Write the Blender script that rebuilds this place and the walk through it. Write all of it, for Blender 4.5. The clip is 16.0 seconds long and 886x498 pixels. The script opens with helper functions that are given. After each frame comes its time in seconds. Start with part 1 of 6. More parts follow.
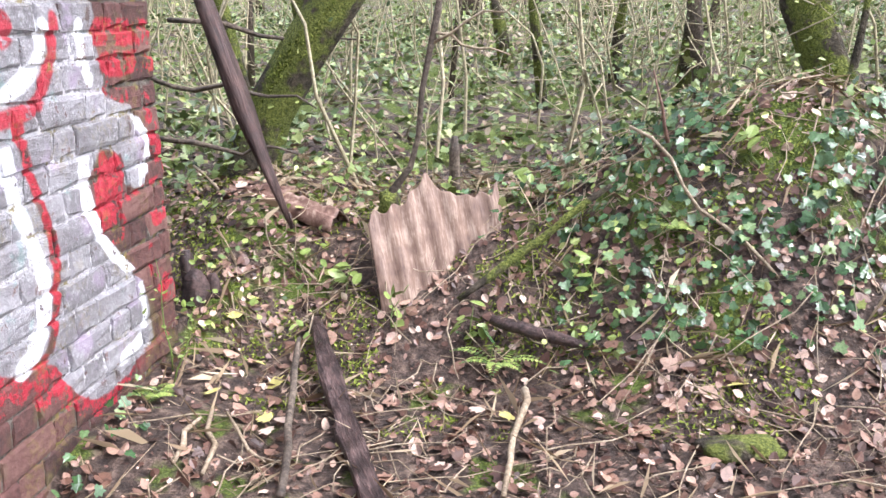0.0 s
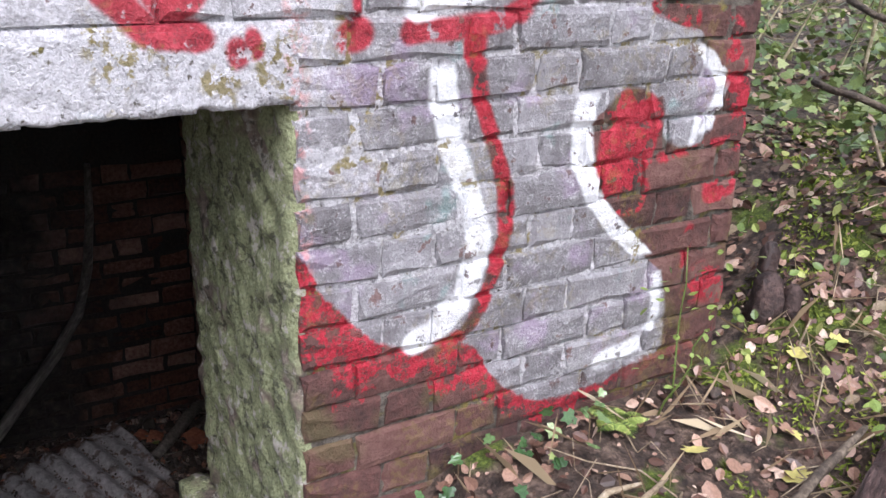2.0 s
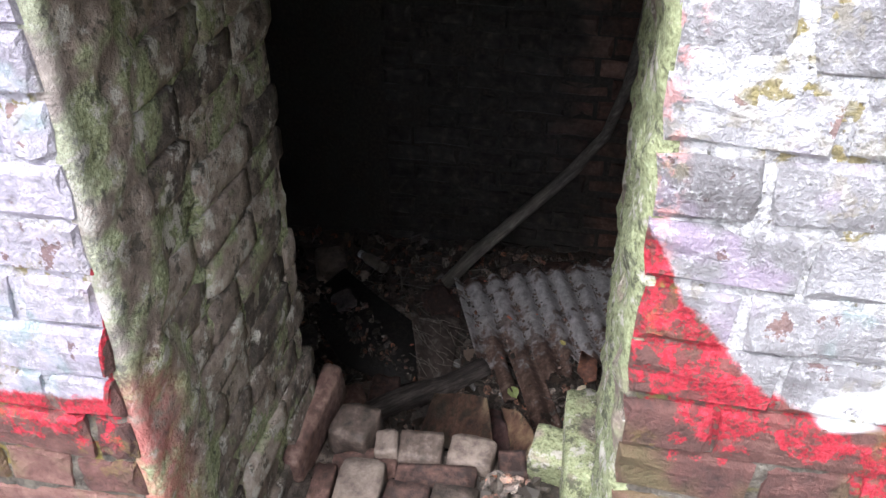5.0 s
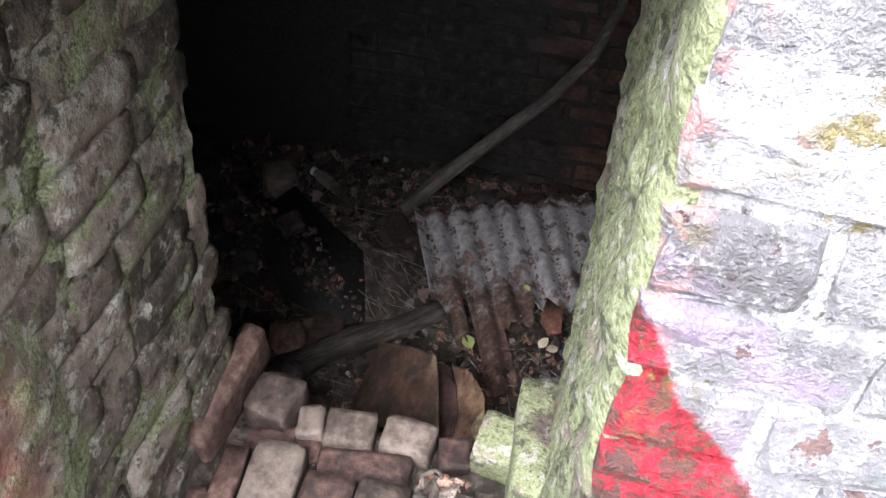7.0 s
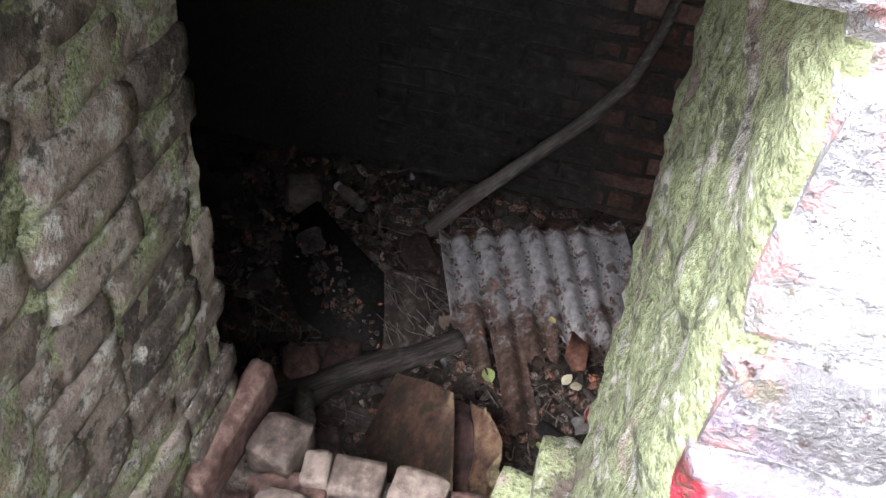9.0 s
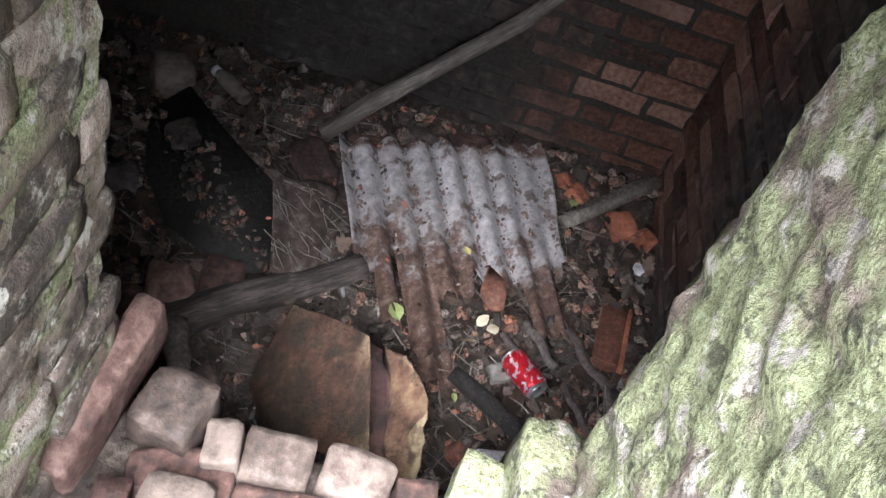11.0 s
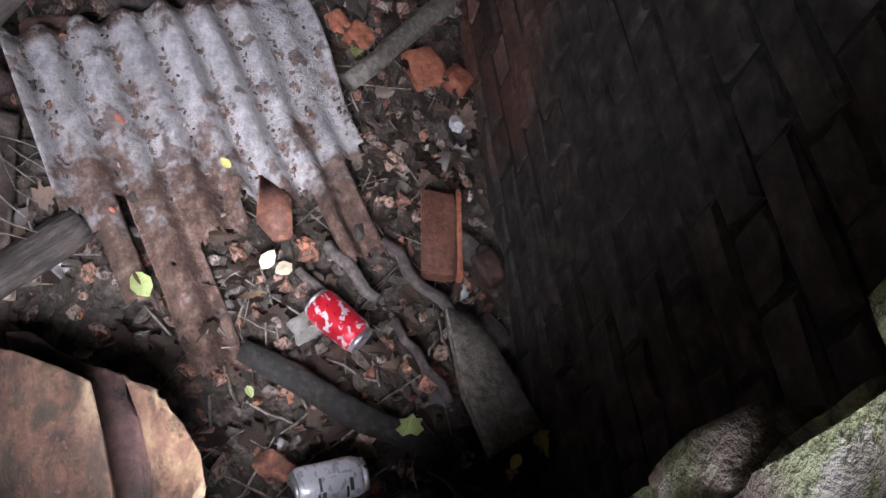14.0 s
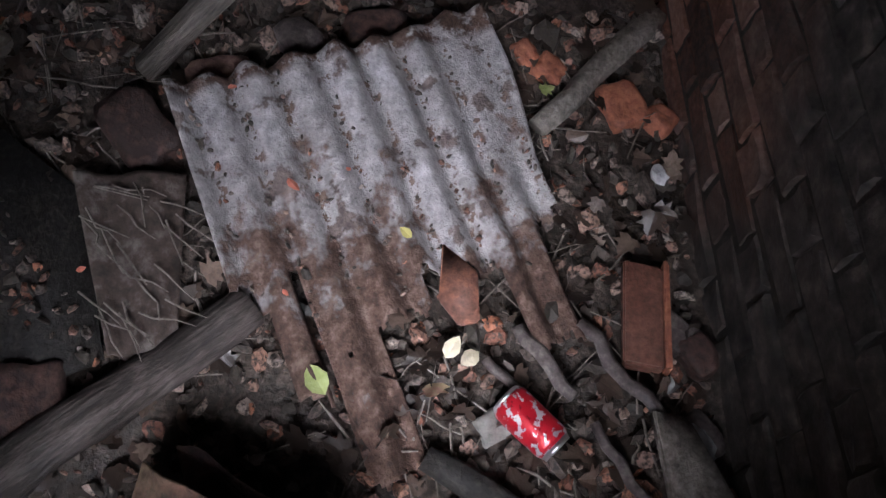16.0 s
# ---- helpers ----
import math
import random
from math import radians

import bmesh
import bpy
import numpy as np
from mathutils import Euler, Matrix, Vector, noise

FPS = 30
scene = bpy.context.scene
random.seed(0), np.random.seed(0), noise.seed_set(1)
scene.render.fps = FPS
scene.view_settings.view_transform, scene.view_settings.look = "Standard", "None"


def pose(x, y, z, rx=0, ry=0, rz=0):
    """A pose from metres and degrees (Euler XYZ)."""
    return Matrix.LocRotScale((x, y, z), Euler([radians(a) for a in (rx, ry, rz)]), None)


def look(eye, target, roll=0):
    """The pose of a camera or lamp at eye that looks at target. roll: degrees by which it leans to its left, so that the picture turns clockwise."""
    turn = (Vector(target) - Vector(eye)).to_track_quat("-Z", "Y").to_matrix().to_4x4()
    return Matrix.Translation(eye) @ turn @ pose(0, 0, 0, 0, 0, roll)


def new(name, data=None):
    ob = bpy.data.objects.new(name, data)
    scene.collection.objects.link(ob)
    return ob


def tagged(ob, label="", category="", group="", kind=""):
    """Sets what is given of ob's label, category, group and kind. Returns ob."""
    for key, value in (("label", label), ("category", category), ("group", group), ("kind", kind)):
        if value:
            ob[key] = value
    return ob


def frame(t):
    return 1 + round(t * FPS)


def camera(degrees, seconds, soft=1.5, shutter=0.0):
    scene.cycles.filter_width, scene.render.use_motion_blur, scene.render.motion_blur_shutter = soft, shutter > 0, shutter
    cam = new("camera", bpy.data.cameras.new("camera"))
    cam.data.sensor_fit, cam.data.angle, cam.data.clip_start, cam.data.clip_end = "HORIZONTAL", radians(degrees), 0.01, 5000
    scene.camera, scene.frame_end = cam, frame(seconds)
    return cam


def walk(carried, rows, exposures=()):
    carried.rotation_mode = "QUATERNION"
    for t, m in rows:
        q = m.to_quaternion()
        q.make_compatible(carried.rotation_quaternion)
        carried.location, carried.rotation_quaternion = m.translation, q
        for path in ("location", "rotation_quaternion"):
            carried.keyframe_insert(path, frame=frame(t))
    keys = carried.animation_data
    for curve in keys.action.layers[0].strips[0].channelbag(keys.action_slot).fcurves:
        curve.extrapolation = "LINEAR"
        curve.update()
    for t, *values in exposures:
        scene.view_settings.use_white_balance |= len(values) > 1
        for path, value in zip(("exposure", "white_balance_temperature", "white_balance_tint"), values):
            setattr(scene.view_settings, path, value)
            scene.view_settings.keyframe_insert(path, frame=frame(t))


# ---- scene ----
cam = camera(51.4, 16.0)
METRES, EYE, TILT, LEAN, TURN = 4.2, 1.2, -15.0, 1.0, 8.5
ROWS = [
    (0.0, 0.0, 0.0, 0.0, 0.0, 0.0, -0.0),
    (0.5, 0.0258, 0.0689, 0.0171, 8.86, -1.54, -3.14),
    (1.0, 0.0552, 0.1384, 0.0306, 25.41, -2.72, -6.35),
    (1.5, 0.0623, 0.1941, 0.0382, 37.51, -8.18, -9.16),
    (2.0, 0.0553, 0.2436, 0.0563, 49.3, -11.61, -13.59),
    (2.5, 0.0522, 0.2885, 0.0712, 63.88, -15.25, -15.34),
    (3.0, 0.0301, 0.3187, 0.0705, 75.28, -20.91, -15.86),
    (3.5, 0.0016, 0.3417, 0.0688, 77.08, -25.51, -17.74),
    (4.0, -0.0163, 0.3641, 0.0746, 83.6, -29.92, -15.69),
    (4.5, -0.0356, 0.3774, 0.0758, 90.47, -32.72, -13.95),
    (7.0, -0.1409, 0.3962, 0.0562, 93.52, -42.5, -18.15),
    (7.5, -0.1372, 0.4051, 0.058, 94.47, -43.44, -16.22),
    (8.0, -0.1237, 0.4036, 0.0594, 95.57, -43.18, -17.29),
    (8.5, -0.1452, 0.4028, 0.0583, 96.93, -42.49, -17.84),
    (11.0, -0.2397, 0.3678, -0.0226, 91.86, -47.23, -29.59),
    (11.5, -0.2631, 0.3716, -0.0487, 91.4, -44.48, -32.42),
    (12.0, -0.2974, 0.3874, -0.0658, 86.9, -44.09, -31.75),
    (12.5, -0.329, 0.404, -0.074, 82.37, -48.43, -28.93),
    (13.0, -0.3582, 0.4189, -0.0757, 78.51, -49.68, -24.38),
    (13.5, -0.3692, 0.428, -0.0803, 74.69, -51.57, -26.98),
    (14.0, -0.38, 0.4317, -0.0685, 73.1, -52.31, -29.4),
    (14.5, -0.4036, 0.4284, -0.0767, 74.45, -46.74, -27.79),
    (15.0, -0.4232, 0.4225, -0.0734, 79.02, -50.16, -25.31),
    (15.5, -0.4409, 0.4169, -0.0827, 76.56, -54.45, -29.17),
    (16.0, -0.4571, 0.4293, -0.0891, 79.52, -58.68, -23.76),
]
walk(cam, [(t, pose(0, 0, EYE, TILT, LEAN, TURN) @ pose(METRES * x, METRES * y, METRES * z, 90 + pitch, roll, yaw)) for t, x, y, z, yaw, pitch, roll in ROWS],
     [(0.0, 1.4, 5900, 15), (0.5, 1.35, 5900, 15), (1.0, 0.92, 5900, 15), (1.5, 0.8, 5900, 15), (2.5, 0.72, 5900, 15), (3.0, 1.15, 5900, 15), (4.5, 1.6, 5900, 10), (7.0, 1.95, 5900, 10), (8.5, 2.1, 5900, 10), (11.0, 3.1, 5800, 10), (11.5, 3.2, 5800, 12), (12.0, 3.0, 5750, 15), (12.5, 2.95, 5750, 15), (13.0, 3.2, 5750, 15), (13.5, 3.3, 5700, 15), (14.0, 3.6, 5700, 15), (14.5, 3.75, 5700, 15), (15.0, 3.4, 5700, 15), (15.5, 3.2, 5700, 15), (16.0, 2.95, 5700, 15)])


# ---- world and light ----
world = bpy.data.worlds.new("overcast")
scene.world = world
world.use_nodes = True
wn, wl = world.node_tree.nodes, world.node_tree.links
sky = wn.new("ShaderNodeTexSky")
sky.sky_type = "NISHITA"
sky.sun_disc = False
sky.sun_elevation = radians(52)
sky.sun_rotation = radians(103)
sky.dust_density = 4.0
haze = wn.new("ShaderNodeHueSaturation")
haze.inputs["Saturation"].default_value = 0.35
wl.new(sky.outputs[0], haze.inputs["Color"])
wl.new(haze.outputs[0], wn["Background"].inputs["Color"])
wn["Background"].inputs["Strength"].default_value = 0.15
sun = new("sun", bpy.data.lights.new("sun", "SUN"))
sun.data.energy, sun.data.angle, sun.data.color = 1.55, radians(36), (1.0, 0.97, 0.95)
sun.matrix_basis = look((5.0, -1.1, 6.6), (0, 0, 0))

# ---- small helpers ----
def world_basis(ob):
    m = ob.matrix_basis.copy()
    if ob.parent:
        m = world_basis(ob.parent) @ ob.matrix_parent_inverse @ m
    return m


def thing(name, at, label, category, group="", kind=""):
    """An Empty at the base of a thing, to hold its parts."""
    ob = new(name)
    ob.empty_display_size = 0.05
    ob.matrix_basis = Matrix.Translation(at)
    return tagged(ob, label, category, group, kind)


def mesh_of(name, bm, material, smooth=True):
    me = bpy.data.meshes.new(name)
    bm.normal_update()
    bm.to_mesh(me)
    bm.free()
    me.materials.append(material)
    if smooth:
        me.polygons.foreach_set("use_smooth", [True] * len(me.polygons))
    return me


def part(name, bm, material, parent=None, label="", smooth=True):
    """Links a bmesh, drawn in world places, as one mesh object under a thing or a part."""
    ob = new(name, mesh_of(name, bm, material, smooth))
    if parent:
        ob.parent = parent
        ob.matrix_parent_inverse = world_basis(parent).inverted()
    if label:
        ob["label"] = label
    return ob


def soup(name, verts, faces, material, smooth=True):
    me = bpy.data.meshes.new(name)
    me.from_pydata([tuple(v) for v in verts], [], faces)
    me.materials.append(material)
    if smooth:
        me.polygons.foreach_set("use_smooth", [True] * len(me.polygons))
    me.update()
    return new(name, me)


def fbm(x, y, z=0.0, octaves=3):
    return noise.fractal(Vector((x, y, z)), 1.0, 2.0, octaves)


def smooth_step(t):
    t = min(1.0, max(0.0, t))
    return t * t * (3 - 2 * t)


def tube(bm, pts, radii, sides=7, wobble=0.0, flat=1.0, seed=0.0):
    """A closed, tapered, slightly uneven tube along points."""
    pts = [Vector(p) for p in pts]
    rings = []
    side = None
    for i, p in enumerate(pts):
        d = (pts[min(i + 1, len(pts) - 1)] - pts[max(i - 1, 0)]).normalized()
        ref = Vector((0, 0, 1)) if abs(d.z) < 0.9 else Vector((1, 0, 0))
        if side is None:
            side = d.cross(ref).normalized()
        side = (side - d * side.dot(d)).normalized()
        up = d.cross(side)
        ring = []
        for k in range(sides):
            a = 2 * math.pi * k / sides
            r = radii[i] * (1 + wobble * noise.noise(p * 9 + Vector((k * 3.1 + seed, seed, 0))))
            ring.append(bm.verts.new(p + side * math.cos(a) * r + up * math.sin(a) * r * flat))
        rings.append(ring)
    for a, b in zip(rings, rings[1:]):
        for k in range(sides):
            bm.faces.new((a[k], a[(k + 1) % sides], b[(k + 1) % sides], b[k]))
    bm.faces.new(rings[0][::-1])
    bm.faces.new(rings[-1])
    return bm


def bend(a, b, n, amount, seed):
    """A crooked line of n points from a to b."""
    a, b = Vector(a), Vector(b)
    out = []
    for i in range(n):
        t = i / (n - 1)
        w = math.sin(math.pi * t) ** 0.5 * amount
        out.append(a.lerp(b, t) + w * Vector((noise.noise(Vector((t * 3, seed, 0))), noise.noise(Vector((t * 3, seed, 7))), noise.noise(Vector((t * 3, seed, 13))))))
    return out


def rock(size, seed, cuts=2, rough=0.18, square=0.35):
    """A rough broken lump in a box of that size, round its centre; a high square gives a worn block with chipped corners."""
    bm = bmesh.new()
    if square > 0.6:
        bmesh.ops.create_cube(bm, size=2.0)
        bmesh.ops.subdivide_edges(bm, edges=bm.edges[:], cuts=5, use_grid_fill=True)
        rng = random.Random(int(seed * 131) + 7)
        p = 2 / (1 - square) ** 0.8
        chips = []
        for _ in range(4):
            n = Vector((rng.choice((-1, 1)) * rng.uniform(0.5, 1), rng.choice((-1, 1)) * rng.uniform(0.5, 1), rng.choice((-1, 1)) * rng.uniform(0.3, 1)))
            chips.append((n.normalized(), (abs(n.x) + abs(n.y) + abs(n.z)) / n.length * rng.uniform(0.80, 0.93)))
        for v in bm.verts:
            c = v.co / sum(abs(k) ** p for k in v.co) ** (1 / p)
            for n, d in chips:
                over = c.dot(n) - d
                if over > 0:
                    c -= n * over * 0.9
            at = Vector((c.x * size[0], c.y * size[1], c.z * size[2])) * 14
            c *= 1 + rough * noise.noise(c * 1.6 + Vector((seed * 5.3, seed, 0))) + 0.8 * rough * noise.noise(at + Vector((seed, 0, seed)))
            v.co = Vector((c.x * size[0] / 2, c.y * size[1] / 2, c.z * size[2] / 2))
        return bm
    bmesh.ops.create_icosphere(bm, subdivisions=cuts, radius=1.0)
    for v in bm.verts:
        c = v.co
        c = c.lerp(c / max(abs(c.x), abs(c.y), abs(c.z)), square)
        c *= 1 + rough * noise.noise(c * 1.6 + Vector((seed * 5.3, seed, 0)))
        v.co = Vector((c.x * size[0] / 2, c.y * size[1] / 2, c.z * size[2] / 2))
    return bm


def slab(outline, top, bottom, rough, seed):
    """A flat broken piece with an outline in x, y, between two heights."""
    bm = bmesh.new()
    lo = [bm.verts.new((x, y, bottom)) for x, y in outline]
    hi = [bm.verts.new((x, y, top)) for x, y in outline]
    n = len(outline)
    bm.faces.new(hi)
    bm.faces.new(lo[::-1])
    for k in range(n):
        bm.faces.new((lo[k], lo[(k + 1) % n], hi[(k + 1) % n], hi[k]))
    bmesh.ops.bevel(bm, geom=bm.edges[:], offset=rough, segments=2, affect="EDGES")
    for v in bm.verts:
        v.co += rough * 0.8 * Vector((noise.noise(v.co * 21 + Vector((seed, 0, 0))), noise.noise(v.co * 21 + Vector((0, seed, 0))), noise.noise(v.co * 21 + Vector((0, 0, seed)))))
    return bm


def moved(bm, m):
    bmesh.ops.transform(bm, matrix=m, verts=bm.verts[:])
    return bm


# ---- the plan ----
FACE = -1.295            # outer face of the brick wall
INNER = -1.93            # its inner face
BACK = -3.55             # back wall of the chamber
SIDE = 2.045             # side wall of the chamber
OPEN_A, OPEN_B = 0.985, 1.62
SOFFIT, ARCH_TOP = 0.858, 0.974
FLOOR = -0.97
CORNER = 2.69
COURSE = 0.078
JOINT0 = 0.832 - 12 * COURSE


def ground_height(x, y):
    z = 0.02 + 0.40 * smooth_step((y - 2.55) / 0.9)
    z += 0.52 * math.exp(-(((x - 0.74) / 0.70) ** 2) - ((y - 3.2) / 0.62) ** 2)
    z += 0.06 * max(0.0, y - 4.0) if y < 40 else 2.16 + 0.03 * (y - 40)
    z += 0.05 * max(0.0, abs(x) - 4.0) if abs(x) < 40 else 1.8
    z += 0.09 * math.exp(-(((x - FACE) / 0.28) ** 2)) * smooth_step((y - 1.55) / 0.6)
    z -= 0.32 * math.exp(-(((x + 1.38) / 0.34) ** 2) - ((y - 1.3) / 0.34) ** 2)
    if abs(x) < 12 and abs(y) < 16:
        z += 0.030 * fbm(x * 2.3, y * 2.3, 3.1) + 0.012 * fbm(x * 9, y * 9, 8.8, 2)
    else:
        z += 0.25 * fbm(x * 0.15, y * 0.15, 1.7)
    return z


def floor_height(x, y):
    z = FLOOR + 0.018 * fbm(x * 6, y * 6, 2.2, 3) + 0.008 * fbm(x * 23, y * 23, 4.1, 2)
    z += 0.07 * smooth_step((x - (-2.25)) / 0.3)
    z += 0.03 * smooth_step((-3.25 - x) / 0.25)
    return z


# ---- materials ----
class Nodes:
    """A thin wrapper to write a node material in a few lines."""

    def __init__(self, name):
        self.m = bpy.data.materials.new(name)
        self.m.use_nodes = True
        self.t = self.m.node_tree
        self.bsdf = self.t.nodes["Principled BSDF"]
        self.place = self.add("ShaderNodeNewGeometry").outputs["Position"]

    def add(self, kind, **inputs):
        n = self.t.nodes.new(kind)
        for k, v in inputs.items():
            self.put(n.inputs[k.replace("_", " ")], v)
        return n

    def put(self, socket, v):
        if isinstance(v, bpy.types.NodeSocket):
            self.t.links.new(v, socket)
        else:
            socket.default_value = v

    def noise(self, scale, detail=4.0, rough=0.6, at=None, distort=0.0):
        n = self.add("ShaderNodeTexNoise", Scale=scale, Detail=detail, Roughness=rough, Distortion=distort)
        self.t.links.new(at or self.place, n.inputs["Vector"])
        return n.outputs["Fac"]

    def math(self, op, a, b=0.0, c=0.0, clamp=False):
        n = self.t.nodes.new("ShaderNodeMath")
        n.operation, n.use_clamp = op, clamp
        for s, v in zip(n.inputs, (a, b, c)):
            self.put(s, v)
        return n.outputs[0]

    def band(self, v, lo, hi, a=0.0, b=1.0):
        n = self.t.nodes.new("ShaderNodeMapRange")
        n.interpolation_type = "SMOOTHSTEP"
        for s, w in zip(n.inputs, (v, lo, hi, a, b)):
            self.put(s, w)
        return n.outputs[0]

    def mix(self, f, a, b, how="MIX"):
        n = self.t.nodes.new("ShaderNodeMix")
        n.data_type, n.blend_type = "RGBA", how
        for s, v in ((n.inputs[0], f), (n.inputs[6], a), (n.inputs[7], b)):
            self.put(s, v if isinstance(v, (bpy.types.NodeSocket, float, int)) else (*v, 1.0))
        return n.outputs[2]

    def ramp(self, v, stops, hard=False):
        n = self.t.nodes.new("ShaderNodeValToRGB")
        e = n.color_ramp.elements
        while len(e) < len(stops):
            e.new(0.5)
        for el, (p, c) in zip(e, stops):
            el.position, el.color = p, (*c, 1.0)
        if hard:
            n.color_ramp.interpolation = "CONSTANT"
        self.t.links.new(v, n.inputs[0])
        return n.outputs[0]

    def random(self):
        return self.add("ShaderNodeObjectInfo").outputs["Random"]

    def island(self):
        return self.add("ShaderNodeNewGeometry").outputs["Random Per Island"]

    def done(self, colour, rough, bump=None, depth=0.004, strength=0.6, metal=0.0, spec=0.5):
        self.put(self.bsdf.inputs["Base Color"], colour if isinstance(colour, bpy.types.NodeSocket) else (*colour, 1.0))
        self.put(self.bsdf.inputs["Roughness"], rough)
        self.put(self.bsdf.inputs["Metallic"], metal)
        self.put(self.bsdf.inputs["Specular IOR Level"], spec)
        if bump is not None:
            b = self.add("ShaderNodeBump", Strength=strength, Distance=depth)
            self.t.links.new(bump, b.inputs["Height"])
            self.t.links.new(b.outputs[0], self.bsdf.inputs["Normal"])
        return self.m


def plain(name, dark, mid, light, fine, coarse, rough=(0.6, 0.95), depth=0.004, metal=0.0, vary=0.0, strength=0.7):
    """A surface of three tones mixed at two scales, with relief."""
    n = Nodes(name)
    f, c = n.noise(fine, 5, 0.65), n.noise(coarse, 3, 0.6)
    tone = n.math("ADD", n.math("MULTIPLY", f, 0.6), n.math("MULTIPLY", c, 0.4))
    if vary:
        tone = n.math("ADD", tone, n.math("MULTIPLY", n.math("SUBTRACT", n.random(), 0.5), vary))
    col = n.ramp(tone, [(0.34, dark), (0.5, mid), (0.66, light)])
    return n.done(col, n.band(c, 0.35, 0.65, rough[0], rough[1]), f, depth, strength, metal)


def grain_wood(name, along, dark, mid, light, rough=(0.45, 0.85), depth=0.008):
    """Wood whose streaks run along a direction."""
    n = Nodes(name)
    d = Vector(along).normalized()
    dot = n.add("ShaderNodeVectorMath")
    dot.operation = "DOT_PRODUCT"
    n.put(dot.inputs[0], n.place)
    n.put(dot.inputs[1], d)
    s = n.add("ShaderNodeVectorMath")
    s.operation = "SCALE"
    n.put(s.inputs[0], d)
    n.put(s.inputs["Scale"], n.math("MULTIPLY", dot.outputs["Value"], -0.90))
    a = n.add("ShaderNodeVectorMath")
    n.put(a.inputs[0], n.place)
    n.put(a.inputs[1], s.outputs[0])
    f, m, c = n.noise(150, 4, 0.65, a.outputs[0]), n.noise(48, 4, 0.7, a.outputs[0]), n.noise(11, 4, 0.65)
    tone = n.math("ADD", n.math("MULTIPLY", n.math("ADD", f, m), 0.32), n.math("MULTIPLY", c, 0.36))
    col = n.ramp(tone, [(0.38, dark), (0.5, mid), (0.62, light)])
    return n.done(col, n.band(c, 0.35, 0.65, rough[0], rough[1]), n.math("ADD", m, n.math("MULTIPLY", f, 0.5)), depth, 1.0)


def stroke(n, p, pts):
    """The distance from p to a crooked line in the wall's own plane."""
    best = None
    for (ay, az), (by, bz) in zip(pts, pts[1:]):
        dy, dz = by - ay, bz - az
        q = n.add("ShaderNodeVectorMath")
        q.operation = "SUBTRACT"
        n.put(q.inputs[0], p)
        n.put(q.inputs[1], (0, ay, az))
        d = n.add("ShaderNodeVectorMath")
        d.operation = "DOT_PRODUCT"
        n.put(d.inputs[0], q.outputs[0])
        n.put(d.inputs[1], (0, dy / (dy * dy + dz * dz), dz / (dy * dy + dz * dz)))
        t = n.math("MULTIPLY", d.outputs["Value"], 1.0, clamp=True)
        s = n.add("ShaderNodeVectorMath")
        s.operation = "SCALE"
        n.put(s.inputs[0], (0, dy, dz))
        n.put(s.inputs["Scale"], t)
        r = n.add("ShaderNodeVectorMath")
        r.operation = "DISTANCE"
        n.put(r.inputs[0], q.outputs[0])
        n.put(r.inputs[1], s.outputs[0])
        best = r.outputs["Value"] if best is None else n.math("MINIMUM", best, r.outputs["Value"])
    return best


def curve(n, v, pts, lo, hi):
    """A smooth graph through points: what y is at v."""
    ys = [b for _, b in pts]
    y0, y1 = min(ys) - 0.01, max(ys) + 0.01
    f = n.t.nodes.new("ShaderNodeFloatCurve")
    c = f.mapping.curves[0]
    while len(c.points) < len(pts):
        c.points.new(0.5, 0.5)
    for pt, (a, b) in zip(c.points, pts):
        pt.location = ((a - lo) / (hi - lo), (b - y0) / (y1 - y0))
    f.mapping.update()
    n.put(f.inputs["Value"], n.band_linear(v, lo, hi))
    return n.math("MULTIPLY_ADD", f.outputs[0], y1 - y0, y0)


def band_linear(self, v, lo, hi):
    n = self.t.nodes.new("ShaderNodeMapRange")
    n.clamp = True
    for s, w in zip(n.inputs, (v, lo, hi, 0.0, 1.0)):
        self.put(s, w)
    return n.outputs[0]


Nodes.band_linear = band_linear


